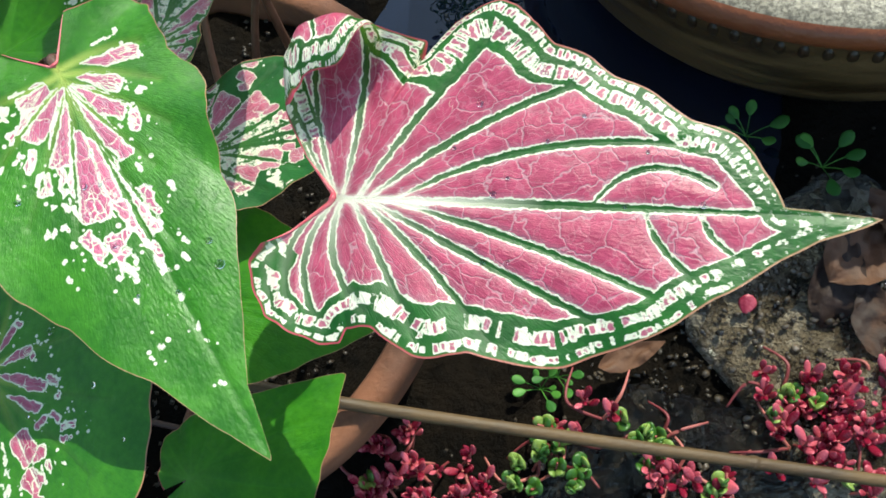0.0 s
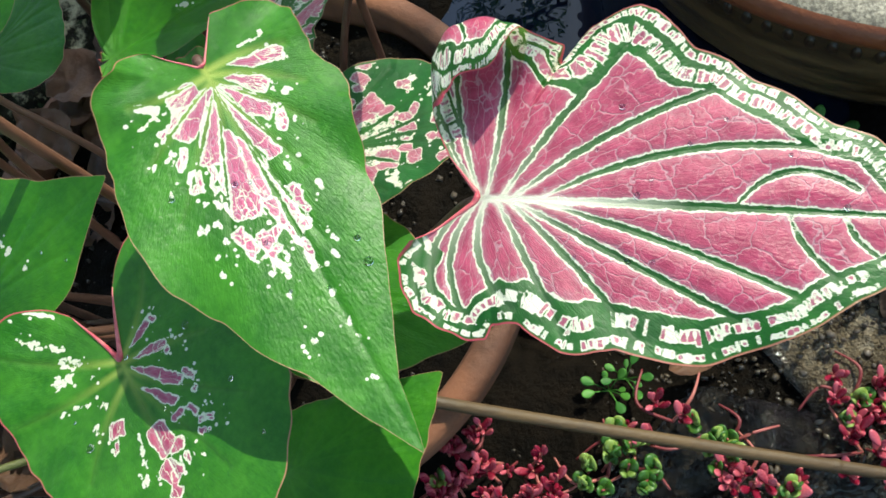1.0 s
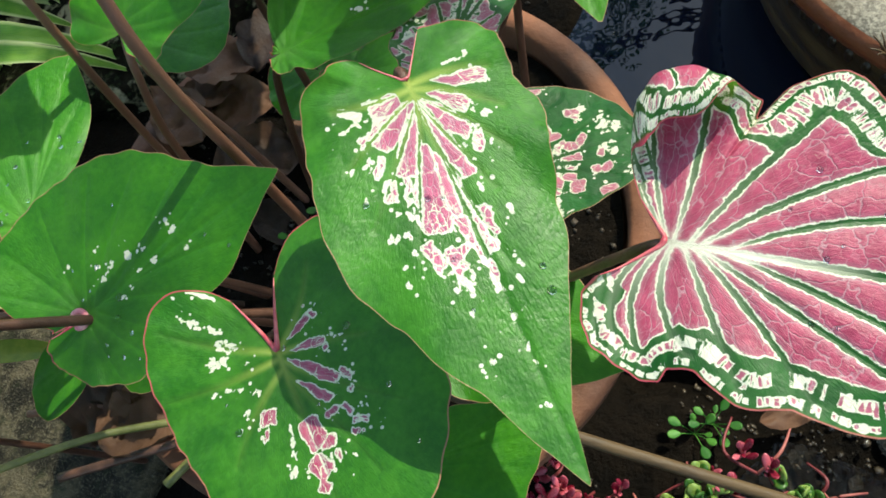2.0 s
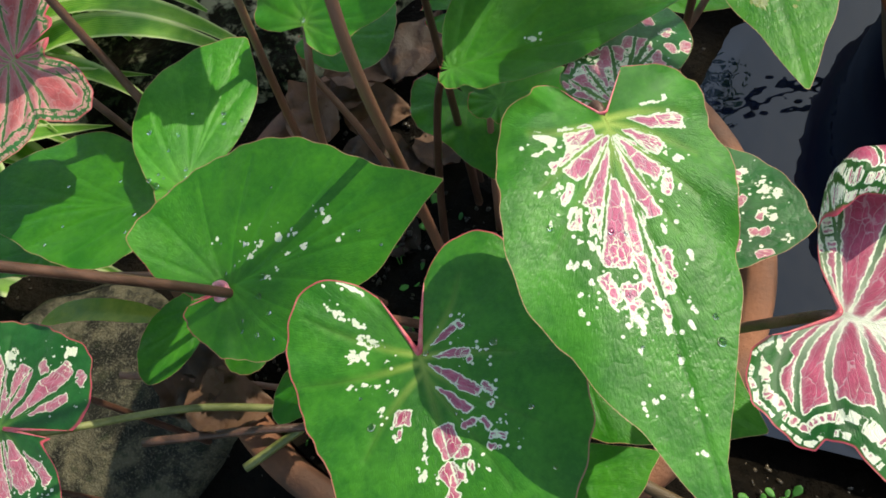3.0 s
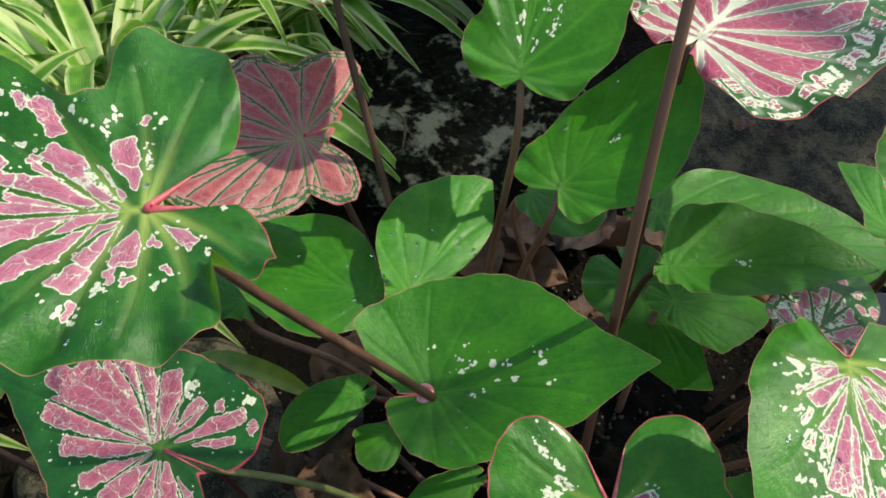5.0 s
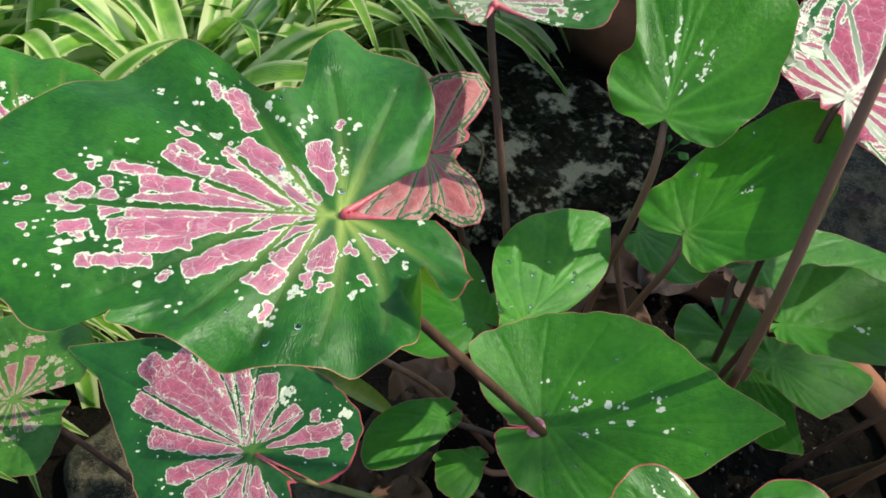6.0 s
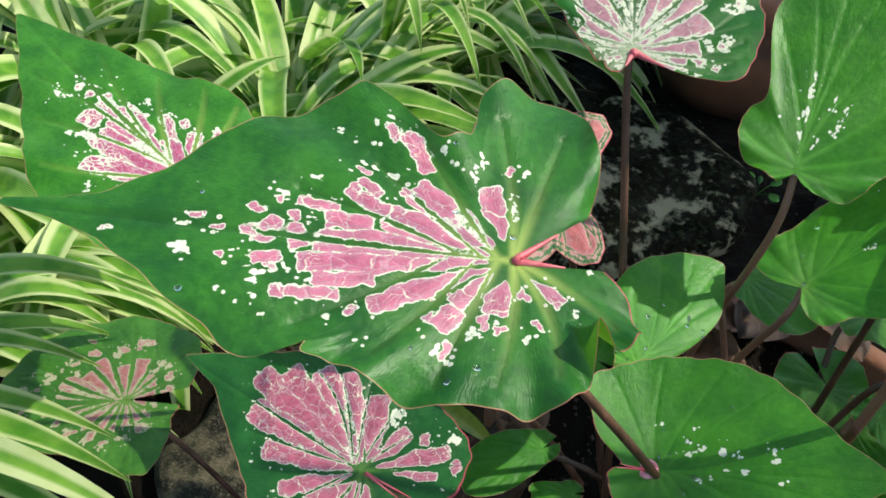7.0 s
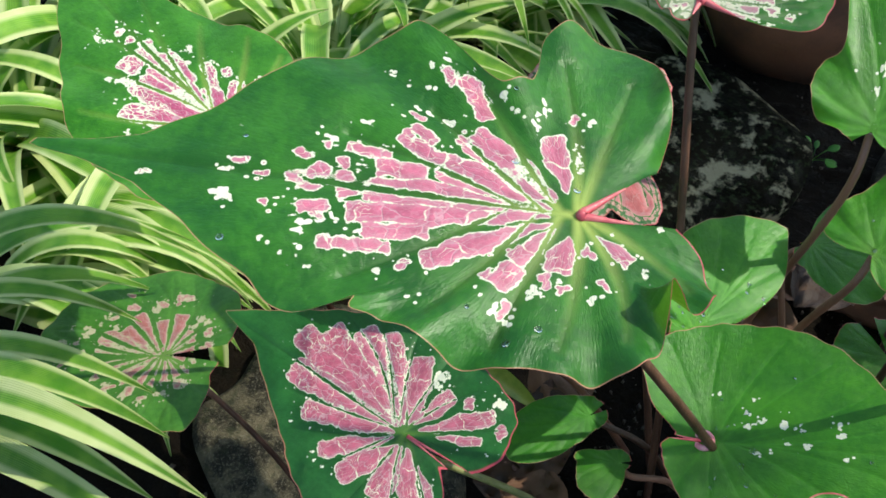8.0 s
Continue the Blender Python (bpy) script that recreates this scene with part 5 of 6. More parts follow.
leaf_M = caladium("plain light green caladium leaf with a white fleck", (-0.426, 0.277, 0.373), 0.131, 71.0, 28.4, -0.5,
         ((5, 0.94), (14, 0.84), (20, 0.67), (32, 0.5), (44, 0.42), (57, 0.33), (76, 0.3), (92, 0.3), (112, 0.25), (120, 0.19), (126, 0.1)),
         ((2, 0.97), (10, 0.87), (22, 0.75), (32, 0.66), (43, 0.59), (54, 0.49), (64, 0.37), (69, 0.27), (87, 0.25), (106, 0.21), (121, 0.13), (135, 0.07)),
         M_SPRING, PLAIN, strips=dict(right_flecks=((0.38, 6, -0.012),)), seed=19, foot=(-0.455, 0.255, SOIL_Z), way=[(-0.425, 0.266, 0.35), (-0.440, 0.260, 0.27)], hero=False)
caladium("large white and pink caladium leaf with crimson margin", (-0.388, 0.374, 0.447), 0.299, 85.4, -6.2, 2.0,
         [1, 0.83, 0.67, 0.48, 0.29, 0.2, 0.17, 0.14, 0.09, 0.07, 0.06],
         [1, 0.85, 0.7, 0.57, 0.43, 0.34, 0.29, 0.27, 0.24, 0.08, 0.07],
         M_PINK, dict(PINKED, pale=0.20, blush=1.2), seed=20, hero=False)
caladium("white-splashed pink caladium leaf with a red joint", (-0.571, 0.25, 0.493), 0.139, 126.6, 7.9, -2.3,
         ((20, 0.85), (40, 0.6), (53, 0.47), (57, 0.37), (68, 0.28), (89, 0.2), (115, 0.15), (140, 0.15), (160, 0.11)),
         ((20, 0.97), (40, 0.8), (56, 0.67), (67, 0.61), (82, 0.53), (102, 0.46), (110, 0.39), (118, 0.27), (120, 0.15)),
         M_SPLASHED, dict(SPECKLED, forks=True, reach=(0.92, 0.9, 0.85), vein=0.007, pale=0.12, blush=1.2, dots=50), seed=21, foot=(-0.45, 0.18, SOIL_Z), lip_w=2.2, lip_far=0.8)
caladium("dark green caladium leaf with pink blotches near its centre", (-0.739, 0.04, 0.401), 0.232, 177.0, 0.0, 0.0,
         [1, 0.82, 0.66, 0.52, 0.43, 0.35, 0.3, 0.24, 0.21, 0.17, 0.15],
         [1, 0.78, 0.6, 0.46, 0.39, 0.3, 0.23, 0.18, 0.17, 0.16, 0.14],
         M_SPECKLED, dict(SPECKLED, vein=0.006, wide=1.1), seed=22, foot=(-0.60, 0.10, GROUND_Z), hero=False,
         strips=dict(left=((0.11, 15, 0.35, 14, 0.038), (0.12, 3, 0.37, 3, 0.028), (0.38, 1, 0.46, 2, 0.021), (0.15, 33, 0.32, 33, 0.028), (0.4, 9, 0.45, 11, 0.027), (0.37, 16, 0.43, 22, -0.016), (0.55, 8, 0.58, 8, -0.019), (0.55, 4, 0.57, 2, 0.011), (0.5, 2, 0.52, 1, 0.015), (0.28, 51, 0.3, 47, -0.01)), right=((0.26, 4, 0.4, 3, 0.023), (0.11, 12, 0.21, 13, 0.02), (0.23, 18, 0.31, 17, 0.015), (0.12, 37, 0.21, 34, 0.019), (0.46, 1, 0.48, 1, 0.017), (0.37, 14, 0.39, 13, -0.013), (0.24, 29, 0.27, 27, 0.012), (0.19, 53, 0.22, 51, 0.01))))
caladium("low caladium leaf with faded pink streaks on green", (-0.791, -0.035, 0.16), 0.11, -132.7, -3.5, 7.6,
         [1, 0.93, 0.87, 0.76, 0.58, 0.54, 0.61, 0.72, 0.53, 0.41, 0.4],
         [1, 1, 1.02, 1.02, 0.95, 0.87, 0.83, 0.76, 0.73, 0.57, 0.45],
         M_FADED, dict(SPECKLED, vein=0.020, reach=(0.75, 0.7, 0.55), dots=160, forks=True), seed=23, foot=(-0.66, 0.02, GROUND_Z), hero=False)
caladium("yellowish green caladium leaf with tan blotches", (-0.208, 0.366, 0.44), 0.143, -67.7, 0.0, 0.0,
         [1, 0.84, 0.68, 0.55, 0.43, 0.37, 0.36, 0.37, 0.38, 0.38, 0.39],
         [1, 0.78, 0.61, 0.49, 0.44, 0.43, 0.42, 0.41, 0.41, 0.4, 0.4],
         M_SUNNY, dict(SPECKLED, reach=(0.75, 0.6, 0.45), dots=90), seed=24, foot=(-0.24, 0.36, SOIL_Z), hero=False)
caladium("plain green caladium leaf half hidden in the bed", (-0.472, 0.33, 0.29), 0.07, 48.3, 0.0, 0.0,
         [1, 0.97, 0.96, 0.98, 0.79, 0.11, 0.05, 0.04, 0.03, 0.05, 0.11],
         [1, 0.95, 0.9, 0.88, 0.87, 0.81, 0.55, 0.35, 0.29, 0.23, 0.17],
         M_PLAIN, PLAIN, seed=31, hero=False)
caladium("plain green caladium leaf in deep shade", (-0.598, 0.141, 0.27), 0.12, 163.7, 0.0, 0.0,
         [1, 0.8, 0.71, 0.56, 0.41, 0.25, 0.16, 0.13, 0.12, 0.12, 0.15],
         [1, 0.9, 0.67, 0.42, 0.35, 0.32, 0.29, 0.26, 0.23, 0.21, 0.18],
         M_PLAIN, PLAIN, seed=32, hero=False)
caladium("tiny round green caladium leaf near the soil", (-0.476, 0.152, 0.18), 0.032, -135.9, 0.0, 0.0,
         [1, 1.02, 1.07, 1.19, 1.16, 1, 0.5, 0.25, 0.2, 0.22, 0.24],
         [1, 1.09, 1, 0.59, 0.39, 0.37, 0.35, 0.33, 0.31, 0.29, 0.27],
         M_PLAIN, PLAIN, seed=33, hero=False)
caladium("small green caladium leaf low in the shade", (-0.397, 0.137, 0.22), 0.059, -110.4, 0.0, 0.0,
         [1, 0.9, 0.73, 0.41, 0.17, 0.12, 0.1, 0.11, 0.12, 0.14, 0.15],
         [1, 1, 0.88, 0.67, 0.38, 0.23, 0.21, 0.2, 0.19, 0.17, 0.16],
         M_PLAIN, PLAIN, seed=34, hero=False)
caladium("small light green caladium leaf with a reddish joint", (-0.227, 0.418, 0.31), 0.076, 140.7, 0.0, 0.0,
         [1, 0.63, 0.37, 0.3, 0.27, 0.13, 0.11, 0.13, 0.15, 0.17, 0.18],
         [1, 0.96, 0.92, 0.82, 0.74, 0.44, 0.35, 0.26, 0.22, 0.21, 0.2],
         M_SPRING, PLAIN, seed=35, hero=False)
caladium("small green caladium leaf beside the puddle", (-0.282, 0.441, 0.25), 0.092, 1.5, 0.0, 0.0,
         [1, 0.95, 0.89, 0.63, 0.34, 0.19, 0.14, 0.12, 0.13, 0.13, 0.14],
         [1, 0.92, 0.7, 0.45, 0.22, 0.18, 0.17, 0.16, 0.16, 0.15, 0.15],
         M_PLAIN, PLAIN, seed=36, hero=False)
caladium("large green caladium leaf high on a tall brown stalk", (-0.386, 0.318, 0.745), 0.18, 54, 50, 0,
         [1, 0.9, 0.76, 0.6, 0.48, 0.42, 0.4, 0.36, 0.32, 0.28, 0.12],
         [1, 0.88, 0.72, 0.55, 0.42, 0.36, 0.32, 0.28, 0.24, 0.22, 0.12],
         M_PLAIN, PLAIN, seed=37, foot=(-0.350, 0.224, SOIL_Z), way=[(-0.384, 0.308, 0.72), (-0.376, 0.285, 0.65), (-0.3665, 0.257, 0.579), (-0.358, 0.230, 0.50), (-0.352, 0.214, 0.43), (-0.351, 0.218, 0.30)], stalk=0.003, hero=False)
caladium("small round dark green caladium leaf near the soil", (-0.512, 0.155, 0.2), 0.071, -103.7, 0.0, 0.0,
         [1, 0.92, 0.7, 0.38, 0.22, 0.17, 0.16, 0.17, 0.18, 0.19, 0.2],
         [1, 1, 0.92, 0.79, 0.53, 0.37, 0.26, 0.24, 0.23, 0.22, 0.21],
         M_PLAIN, PLAIN, seed=25, hero=False)


# ---- bare stalks, stick, litter ----
def stalk(label, pts, radii, material, name="stalk", category="stalk"):
    o = Vector(pts[-1])
    tv, tf = tube([Vector(p) - o for p in pts], radii, 12)
    ob = new(name, mesh(name, tv, tf, material))
    ob.matrix_basis = Matrix.Translation(o)
    return tagged(ob, label, category)


# a bamboo stick with its swollen nodes, one end on the rim, one on the soil
STICK = [Vector(p) for p in ((-0.30, 0.150, 0.150), (-0.21, 0.128, 0.138), (0.02, 0.095, 0.052), (0.32, 0.055, -0.060))]
stick = empty_at("bamboo_stick", STICK[-1], "thin weathered bamboo stick laid over the pot rim", "stick")
tv, tf = tube([p - STICK[-1] for p in STICK], [0.0042, 0.0043, 0.0045, 0.0046], 14)
child("shaft", mesh("shaft", tv, tf, M_BAMBOO), stick)
for u in (0.12, 0.52, 0.90):
    c, d = STICK[2].lerp(STICK[3], u), (STICK[3] - STICK[2]).normalized()
    tv, tf = tube([c - STICK[-1] + d * q for q in (-0.004, -0.001, 0.001, 0.004)], [0.0044, 0.0052, 0.0052, 0.0044], 14)
    child("node", mesh("node", tv, tf, M_BAMBOO), stick)
for i, (p, q, r) in enumerate((((-0.55, 0.055, 0.14), (-0.36, 0.13, 0.11), 0.0035), ((-0.60, 0.10, 0.128), (-0.40, 0.14, 0.100), 0.003), ((-0.47, 0.06, 0.13), (-0.36, 0.20, 0.100), 0.0035), ((-0.50, 0.16, 0.12), (-0.33, 0.12, 0.105), 0.003))):
    a, b = Vector(p), Vector(q)
    stalk("fallen dry leaf stalk lying on the soil", [a, a.lerp(b, 0.5) + Vector((0, 0, 0.012)), b], [r, r * 0.9, r * 0.7], M_PETIOLE if i != 2 else M_PETIOLE_OLIVE)


def dry_leaf(at, size, turn, seed, label="curled brown dead leaf on the soil", slim=0.36):
    rng = np.random.default_rng(seed)
    n = 14
    verts, faces = [], []
    for i in range(n + 1):
        u = i / n
        w = slim * math.sin(math.pi * u ** 0.8) ** 0.9 + 0.01
        for j in range(-4, 5):
            vv = j / 4
            x, y = (u - 0.5), w * vv
            z = 0.25 * y * y * 4 + 0.10 * math.sin(4 * u + seed) * 0.5 + 0.15 * noise.noise(Vector((x * 7, y * 9, seed))) + 0.03 * noise.noise(Vector((x * 20, y * 20, seed)))
            verts.append((x * size, y * size, z * size))
    for i in range(n):
        for j in range(8):
            a = i * 9 + j
            faces.append((a, a + 9, a + 10, a + 1))
    ob = new("dry_leaf", mesh("dry_leaf", verts, faces, M_DRY))
    ob.matrix_basis = pose(at[0], at[1], at[2], rng.uniform(-12, 12), rng.uniform(-12, 12), turn)
    return tagged(ob, label, "dead leaf", "dead leaves")


for i, (x, y, z, s, a) in enumerate(((-0.50, 0.41, 0.137, 0.075, 30), (-0.462, 0.44, 0.138, 0.08, 75), (-0.535, 0.36, 0.135, 0.07, 140), (-0.48, 0.375, 0.128, 0.065, 10), (-0.41, 0.475, 0.135, 0.07, 160), (-0.515, 0.385, 0.13, 0.06, 200), (-0.46, 0.33, 0.115, 0.085, 30), (-0.42, 0.37, 0.105, 0.07, 100), (-0.50, 0.30, 0.105, 0.06, 60), (-0.44, 0.28, 0.103, 0.06, 160), (-0.37, 0.85, -0.045, 0.045, 20),
                                     (-0.42, 0.84, -0.045, 0.04, 70), (0.172, 0.268, -0.062, 0.075, 40), (0.205, 0.300, -0.065, 0.06, 120), (-0.62, 0.40, -0.08, 0.06, 40), (-0.548, 0.150, 0.134, 0.085, 120), (-0.535, 0.115, 0.134, 0.08, 60), (-0.562, 0.195, 0.134, 0.075, 100), (-0.50, 0.10, 0.132, 0.07, 20))):
    dry_leaf((x, y, z), s, a, i + 1)


def fleshy_leaf(L, w, t):
    """A thick succulent leaf along x."""
    verts, faces = [], []
    n, sg = 7, 8
    for i in range(n + 1):
        u = i / n
        r = math.sin(math.pi * min(1, 0.06 + 0.9 * u) ** 1.25) ** 0.7 + 0.05
        for k in range(sg):
            a = 2 * math.pi * k / sg
            verts.append((u * L, w * r * math.cos(a), t * r * math.sin(a) + 0.25 * L * u * u))
    for i in range(n):
        for k in range(sg):
            faces.append((i * sg + k, i * sg + (k + 1) % sg, (i + 1) * sg + (k + 1) % sg, (i + 1) * sg + k))
    faces += [tuple(range(sg))[::-1], tuple(range(n * sg, n * sg + sg))]
    return verts, faces


FLESH_R = [mesh("leaf", *fleshy_leaf(0.015 * s, 0.0032 * s, 0.0013 * s), M_SEDUM) for s in (0.6, 0.85, 1.1)]
FLESH_G = [mesh("leaf", *fleshy_leaf(0.012 * s, 0.0056 * s, 0.0022 * s), M_SEDUM_G) for s in (0.8, 1.0)]


def creeper(at, seed, shoots, red, reach=0.035):
    """A clump of red succulent creeper: short shoots with crossed pairs of fleshy leaves."""
    rng = np.random.default_rng(seed)
    root = empty_at("succulent_creeper", at, "small red creeping succulent with fleshy leaves on wet stone" if red > 0.5 else "small green and red creeping succulent on wet soil", "succulent", "red creepers")
    for s in range(2):
        a = rng.uniform(0, 6.283)
        e = Vector((math.cos(a), math.sin(a), 0)) * rng.uniform(0.03, 0.06)
        side = Vector((-e.y, e.x, 0)) * rng.uniform(-0.4, 0.4)
        tv, tf = tube([(0, 0, 0), e * 0.5 + side + Vector((0, 0, 0.012)), e + Vector((0, 0, 0.003))], [0.0016, 0.0015, 0.0009], 6)
        child("runner", mesh("runner", tv, tf, M_SEDUM_STEM), root)
    for s in range(shoots):
        a, d = rng.uniform(0, 6.283), reach * math.sqrt(rng.uniform(0, 1))
        b = Vector((d * math.cos(a), d * math.sin(a), 0.0))
        lean = Vector((rng.uniform(-0.5, 0.5), rng.uniform(-0.5, 0.5), 1)).normalized()
        hgt = rng.uniform(0.012, 0.034)
        top = b + lean * hgt
        tv, tf = tube([b + Vector((rng.uniform(-0.01, 0.01), rng.uniform(-0.01, 0.01), -0.006)), b + lean * hgt * 0.5, top], [0.0013, 0.0012, 0.0010], 6)
        child("stem", mesh("stem", tv, tf, M_SEDUM_STEM), root)
        isred = rng.uniform() < red
        for q in range(rng.integers(5, 9)):
            u = 0.35 + 0.65 * q / 7
            tilt = rng.uniform(15, 55) + (35 if q > 5 else 0)
            m = Matrix.Translation(b.lerp(top, min(u, 1.0))) @ pose(0, 0, 0, 0, -tilt, q * 97 + rng.uniform(-20, 20))
            child("leaf", (FLESH_R if isred else FLESH_G)[rng.integers(0, 3 if isred else 2)], root, m)


gz = GROUND_Z + 0.02
for i, (x, y, n, red, reach) in enumerate(((0.095, 0.155, 9, 0.85, 0.026), (0.135, 0.135, 13, 0.85, 0.032), (0.166, 0.156, 10, 0.9, 0.03), (0.139, 0.108, 10, 0.8, 0.03), (0.098, 0.114, 7, 0.7, 0.026), (-0.226, 0.118, 9, 1.0, 0.026), (-0.196, 0.096, 9, 1.0, 0.028), (-0.25, 0.094, 8, 0.95, 0.026),
                                           (-0.162, 0.086, 7, 0.9, 0.024), (-0.006, 0.123, 6, 0.05, 0.014), (0.0, 0.091, 7, 0.7, 0.018), (-0.081, 0.106, 5, 0.15, 0.018), (-0.048, 0.144, 4, 0.9, 0.014), (-0.105, 0.100, 4, 0.3, 0.018), (-0.08, 0.130, 4, 0.85, 0.016), (-0.138, 0.084, 4, 0.4, 0.016), (0.05, 0.075, 5, 0.7, 0.02), (0.20, 0.12, 8, 0.9, 0.03))):
    creeper((x, y, gz), 20 + i, n, red, reach)

# a red petal, a wet tawny leaf, and dry spikes on the planter's lip
dry_leaf((-0.020, 0.197, -0.078), 0.062, 20, 40, "wet tawny dead leaf on the dark soil", 0.17)
dry_leaf((0.152, 0.248, -0.066), 0.085, 68, 43, "sodden tawny dead leaf on the wet stone", 0.24)
dry_leaf((0.176, 0.212, -0.066), 0.070, 95, 46, "sodden tawny dead leaf on the wet stone", 0.28)
pv_, pf_ = fleshy_leaf(0.016, 0.0075, 0.0012)
petal = new("petal", mesh("petal", pv_, pf_, M_SEDUM))
petal.matrix_basis = pose(0.076, 0.226, -0.074, 10, -8, 70)
tagged(petal, "fallen crimson petal on the wet stone", "petal")
for i in range(9):
    a = 40 + 37 * i
    e = Vector((0.014 * math.cos(radians(a)), 0.014 * math.sin(radians(a)), 0.012 + 0.004 * (i % 2)))
    o_ = Vector((0.0234, 0.4355, 0.105))
    stalk("short dry straw on the lip of the planter", [o_ + e, o_ + e * 0.5 + Vector((0, 0, 0.002)), o_], [0.0004, 0.0009, 0.0012], M_BAMBOO, "straw", "straw")
for pts in ([(-0.775, 0.570, -0.060), (-0.785, 0.590, -0.052), (-0.80, 0.61, -0.052), (-0.83, 0.625, -0.060)], [(-0.90, 0.640, -0.055), (-0.93, 0.63, -0.045), (-0.94, 0.67, -0.060)]):
    stalk("thin pale dry rootlet on the dark stone", pts, [0.0012, 0.0016, 0.0016, 0.0012][:len(pts)], M_BAMBOO, "rootlet", "root")

# a yellowing strap leaf fallen across the rim
sv_, sf_, sa_ = [], [], []
for i in range(19):
    u = i / 18
    c = Vector((-0.672, 0.118, 0.150)).lerp(Vector((-0.548, 0.142, 0.175)), u) + Vector((0, 0, 0.022 * math.sin(math.pi * u)))
    for j in range(-3, 4):
        w = 0.0090 * (1 - (2 * u - 1) ** 4 * 0.85)
        sv_.append(c + Vector((0.19, -0.98, 0)) * w * j / 3 + Vector((0, 0, 0.3 * w * abs(j) / 3)))
        sa_.append(j / 6)
for i in range(18):
    for j in range(6):
        a = i * 7 + j
        sf_.append((a, a + 7, a + 8, a + 1))
o_ = sv_[3].copy()
fallen = new("strap_leaf", mesh("strap_leaf", [v - o_ for v in sv_], sf_, M_YELLOWING, dict(across=sa_)))
fallen.matrix_basis = Matrix.Translation(o_)
tagged(fallen, "yellowing strap leaf fallen across the pot rim", "leaf")

# small weeds
def weed(at, seed, label="tiny green weed seedling on wet soil", size=1.0):
    rng = np.random.default_rng(seed)
    root = empty_at("weed", at, label, "weed", "small weeds")
    for i in range(7):
        a = i * 2.4 + rng.uniform(-0.4, 0.4)
        L = rng.uniform(0.008, 0.014) * size
        d = Vector((math.cos(a), math.sin(a), 0.7))
        tv, tf = tube([(0, 0, -0.003), d * L * 0.6, d * L], [0.0006, 0.0005, 0.0005], 5)
        child("stem", mesh("stem", tv, tf, M_WEED), root)
        v, f = fleshy_leaf(L * 0.9, L * 0.32, L * 0.05)
        child("leaf", mesh("leaf", v, f, M_WEED), root, Matrix.Translation(d * L) @ pose(0, 0, 0, 0, rng.uniform(-20, 10), math.degrees(a)))


for i, (x, y, z) in enumerate(((-0.10, 0.175, -0.09), (-0.085, 0.185, -0.09), (0.16, 0.36, -0.09), (0.10, 0.40, -0.095), (-0.42, 0.25, 0.09), (-0.40, 0.30, 0.09), (-0.38, 0.20, 0.09), (-0.46, 0.10, 0.09), (-0.70, 0.75, -0.09), (-0.62, 0.80, -0.09))):
    weed((x, y, z), 60 + i, size=1.4 if i in (2, 3, 8, 9) else 1.0)


# ---- spider plants ----
def strap(L, w, rise, arch):
    n = 16
    verts, faces, across = [], [], []
    for i in range(n + 1):
        u = i / n
        x = L * (u - 0.22 * arch * u * u)
        z = L * (rise * u - arch * u ** 2.2)
        ww = w * min(1.0, 0.45 + 2.2 * u) * (1 - u ** 3.2) + 0.0004
        for j in range(-3, 4):
            q = j / 3
            verts.append((x, ww * q, z + 0.35 * ww * abs(q)))
            across.append(q)
    for i in range(n):
        for j in range(6):
            a = i * 7 + j
            faces.append((a, a + 7, a + 8, a + 1))
    return mesh("leaf", verts, faces, M_STRAP, dict(across=across))


STRAPS = [strap(L, w * 1.25, r, a) for L, w, r, a in ((0.30, 0.0115, 0.95, 0.80), (0.36, 0.0130, 0.85, 0.85), (0.26, 0.0105, 1.05, 0.70), (0.33, 0.0120, 0.70, 0.80), (0.40, 0.0135, 0.80, 0.95), (0.24, 0.0100, 0.60, 0.55))]


def spider_plant(at, seed, count, lo=0, hi=360, size=1.0):
    rng = np.random.default_rng(seed)
    root = empty_at("spider_plant", at, "spider plant with arching green leaves edged in cream", "plant", "spider plants")
    for i in range(count):
        a = rng.uniform(lo, hi)
        s = size * rng.uniform(0.75, 1.15)
        d = rng.uniform(0.0, 0.03)
        m = pose(d * math.cos(radians(a)), d * math.sin(radians(a)), -0.005, rng.uniform(-25, 25), rng.uniform(-25, 22), a) @ Matrix.Diagonal((s, s, s, 1))
        child("leaf", STRAPS[rng.integers(0, len(STRAPS))], root, m)


for i, (x, y, z, n, s) in enumerate(((-1.13, 0.40, GROUND_Z, 52, 1.2), (-1.10, 0.64, GROUND_Z, 40, 1.0), (-1.20, 0.20, GROUND_Z, 46, 1.25), (-1.25, 0.50, GROUND_Z, 44, 1.2), (-1.36, 0.06, GROUND_Z, 44, 1.2), (-1.45, 0.30, GROUND_Z, 40, 1.25), (-1.15, 0.80, GROUND_Z, 36, 1.1))):
    spider_plant((x, y, z), 90 + i, n, size=s)

LOW = [strap(L, w, r, a) for L, w, r, a in ((0.36, 0.0165, 1.15, 0.95), (0.40, 0.0175, 1.05, 0.95), (0.33, 0.0155, 1.25, 1.0))]


def low_spider(at, seed, count, lo, hi):
    """A spider plant whose broad leaves lean one way, low over the soil."""
    r = np.random.default_rng(seed)
    root = empty_at("spider_plant", at, "broad-leaved spider plant leaning low over the soil", "plant", "spider plants")
    for i in range(count):
        a = lo + (hi - lo) * (i + 0.5) / count + r.uniform(-3, 3)
        m = pose(0, r.uniform(-0.03, 0.03), -0.005, r.uniform(-15, 15), r.uniform(-16, 14), a)
        child("leaf", LOW[i % 3], root, m)


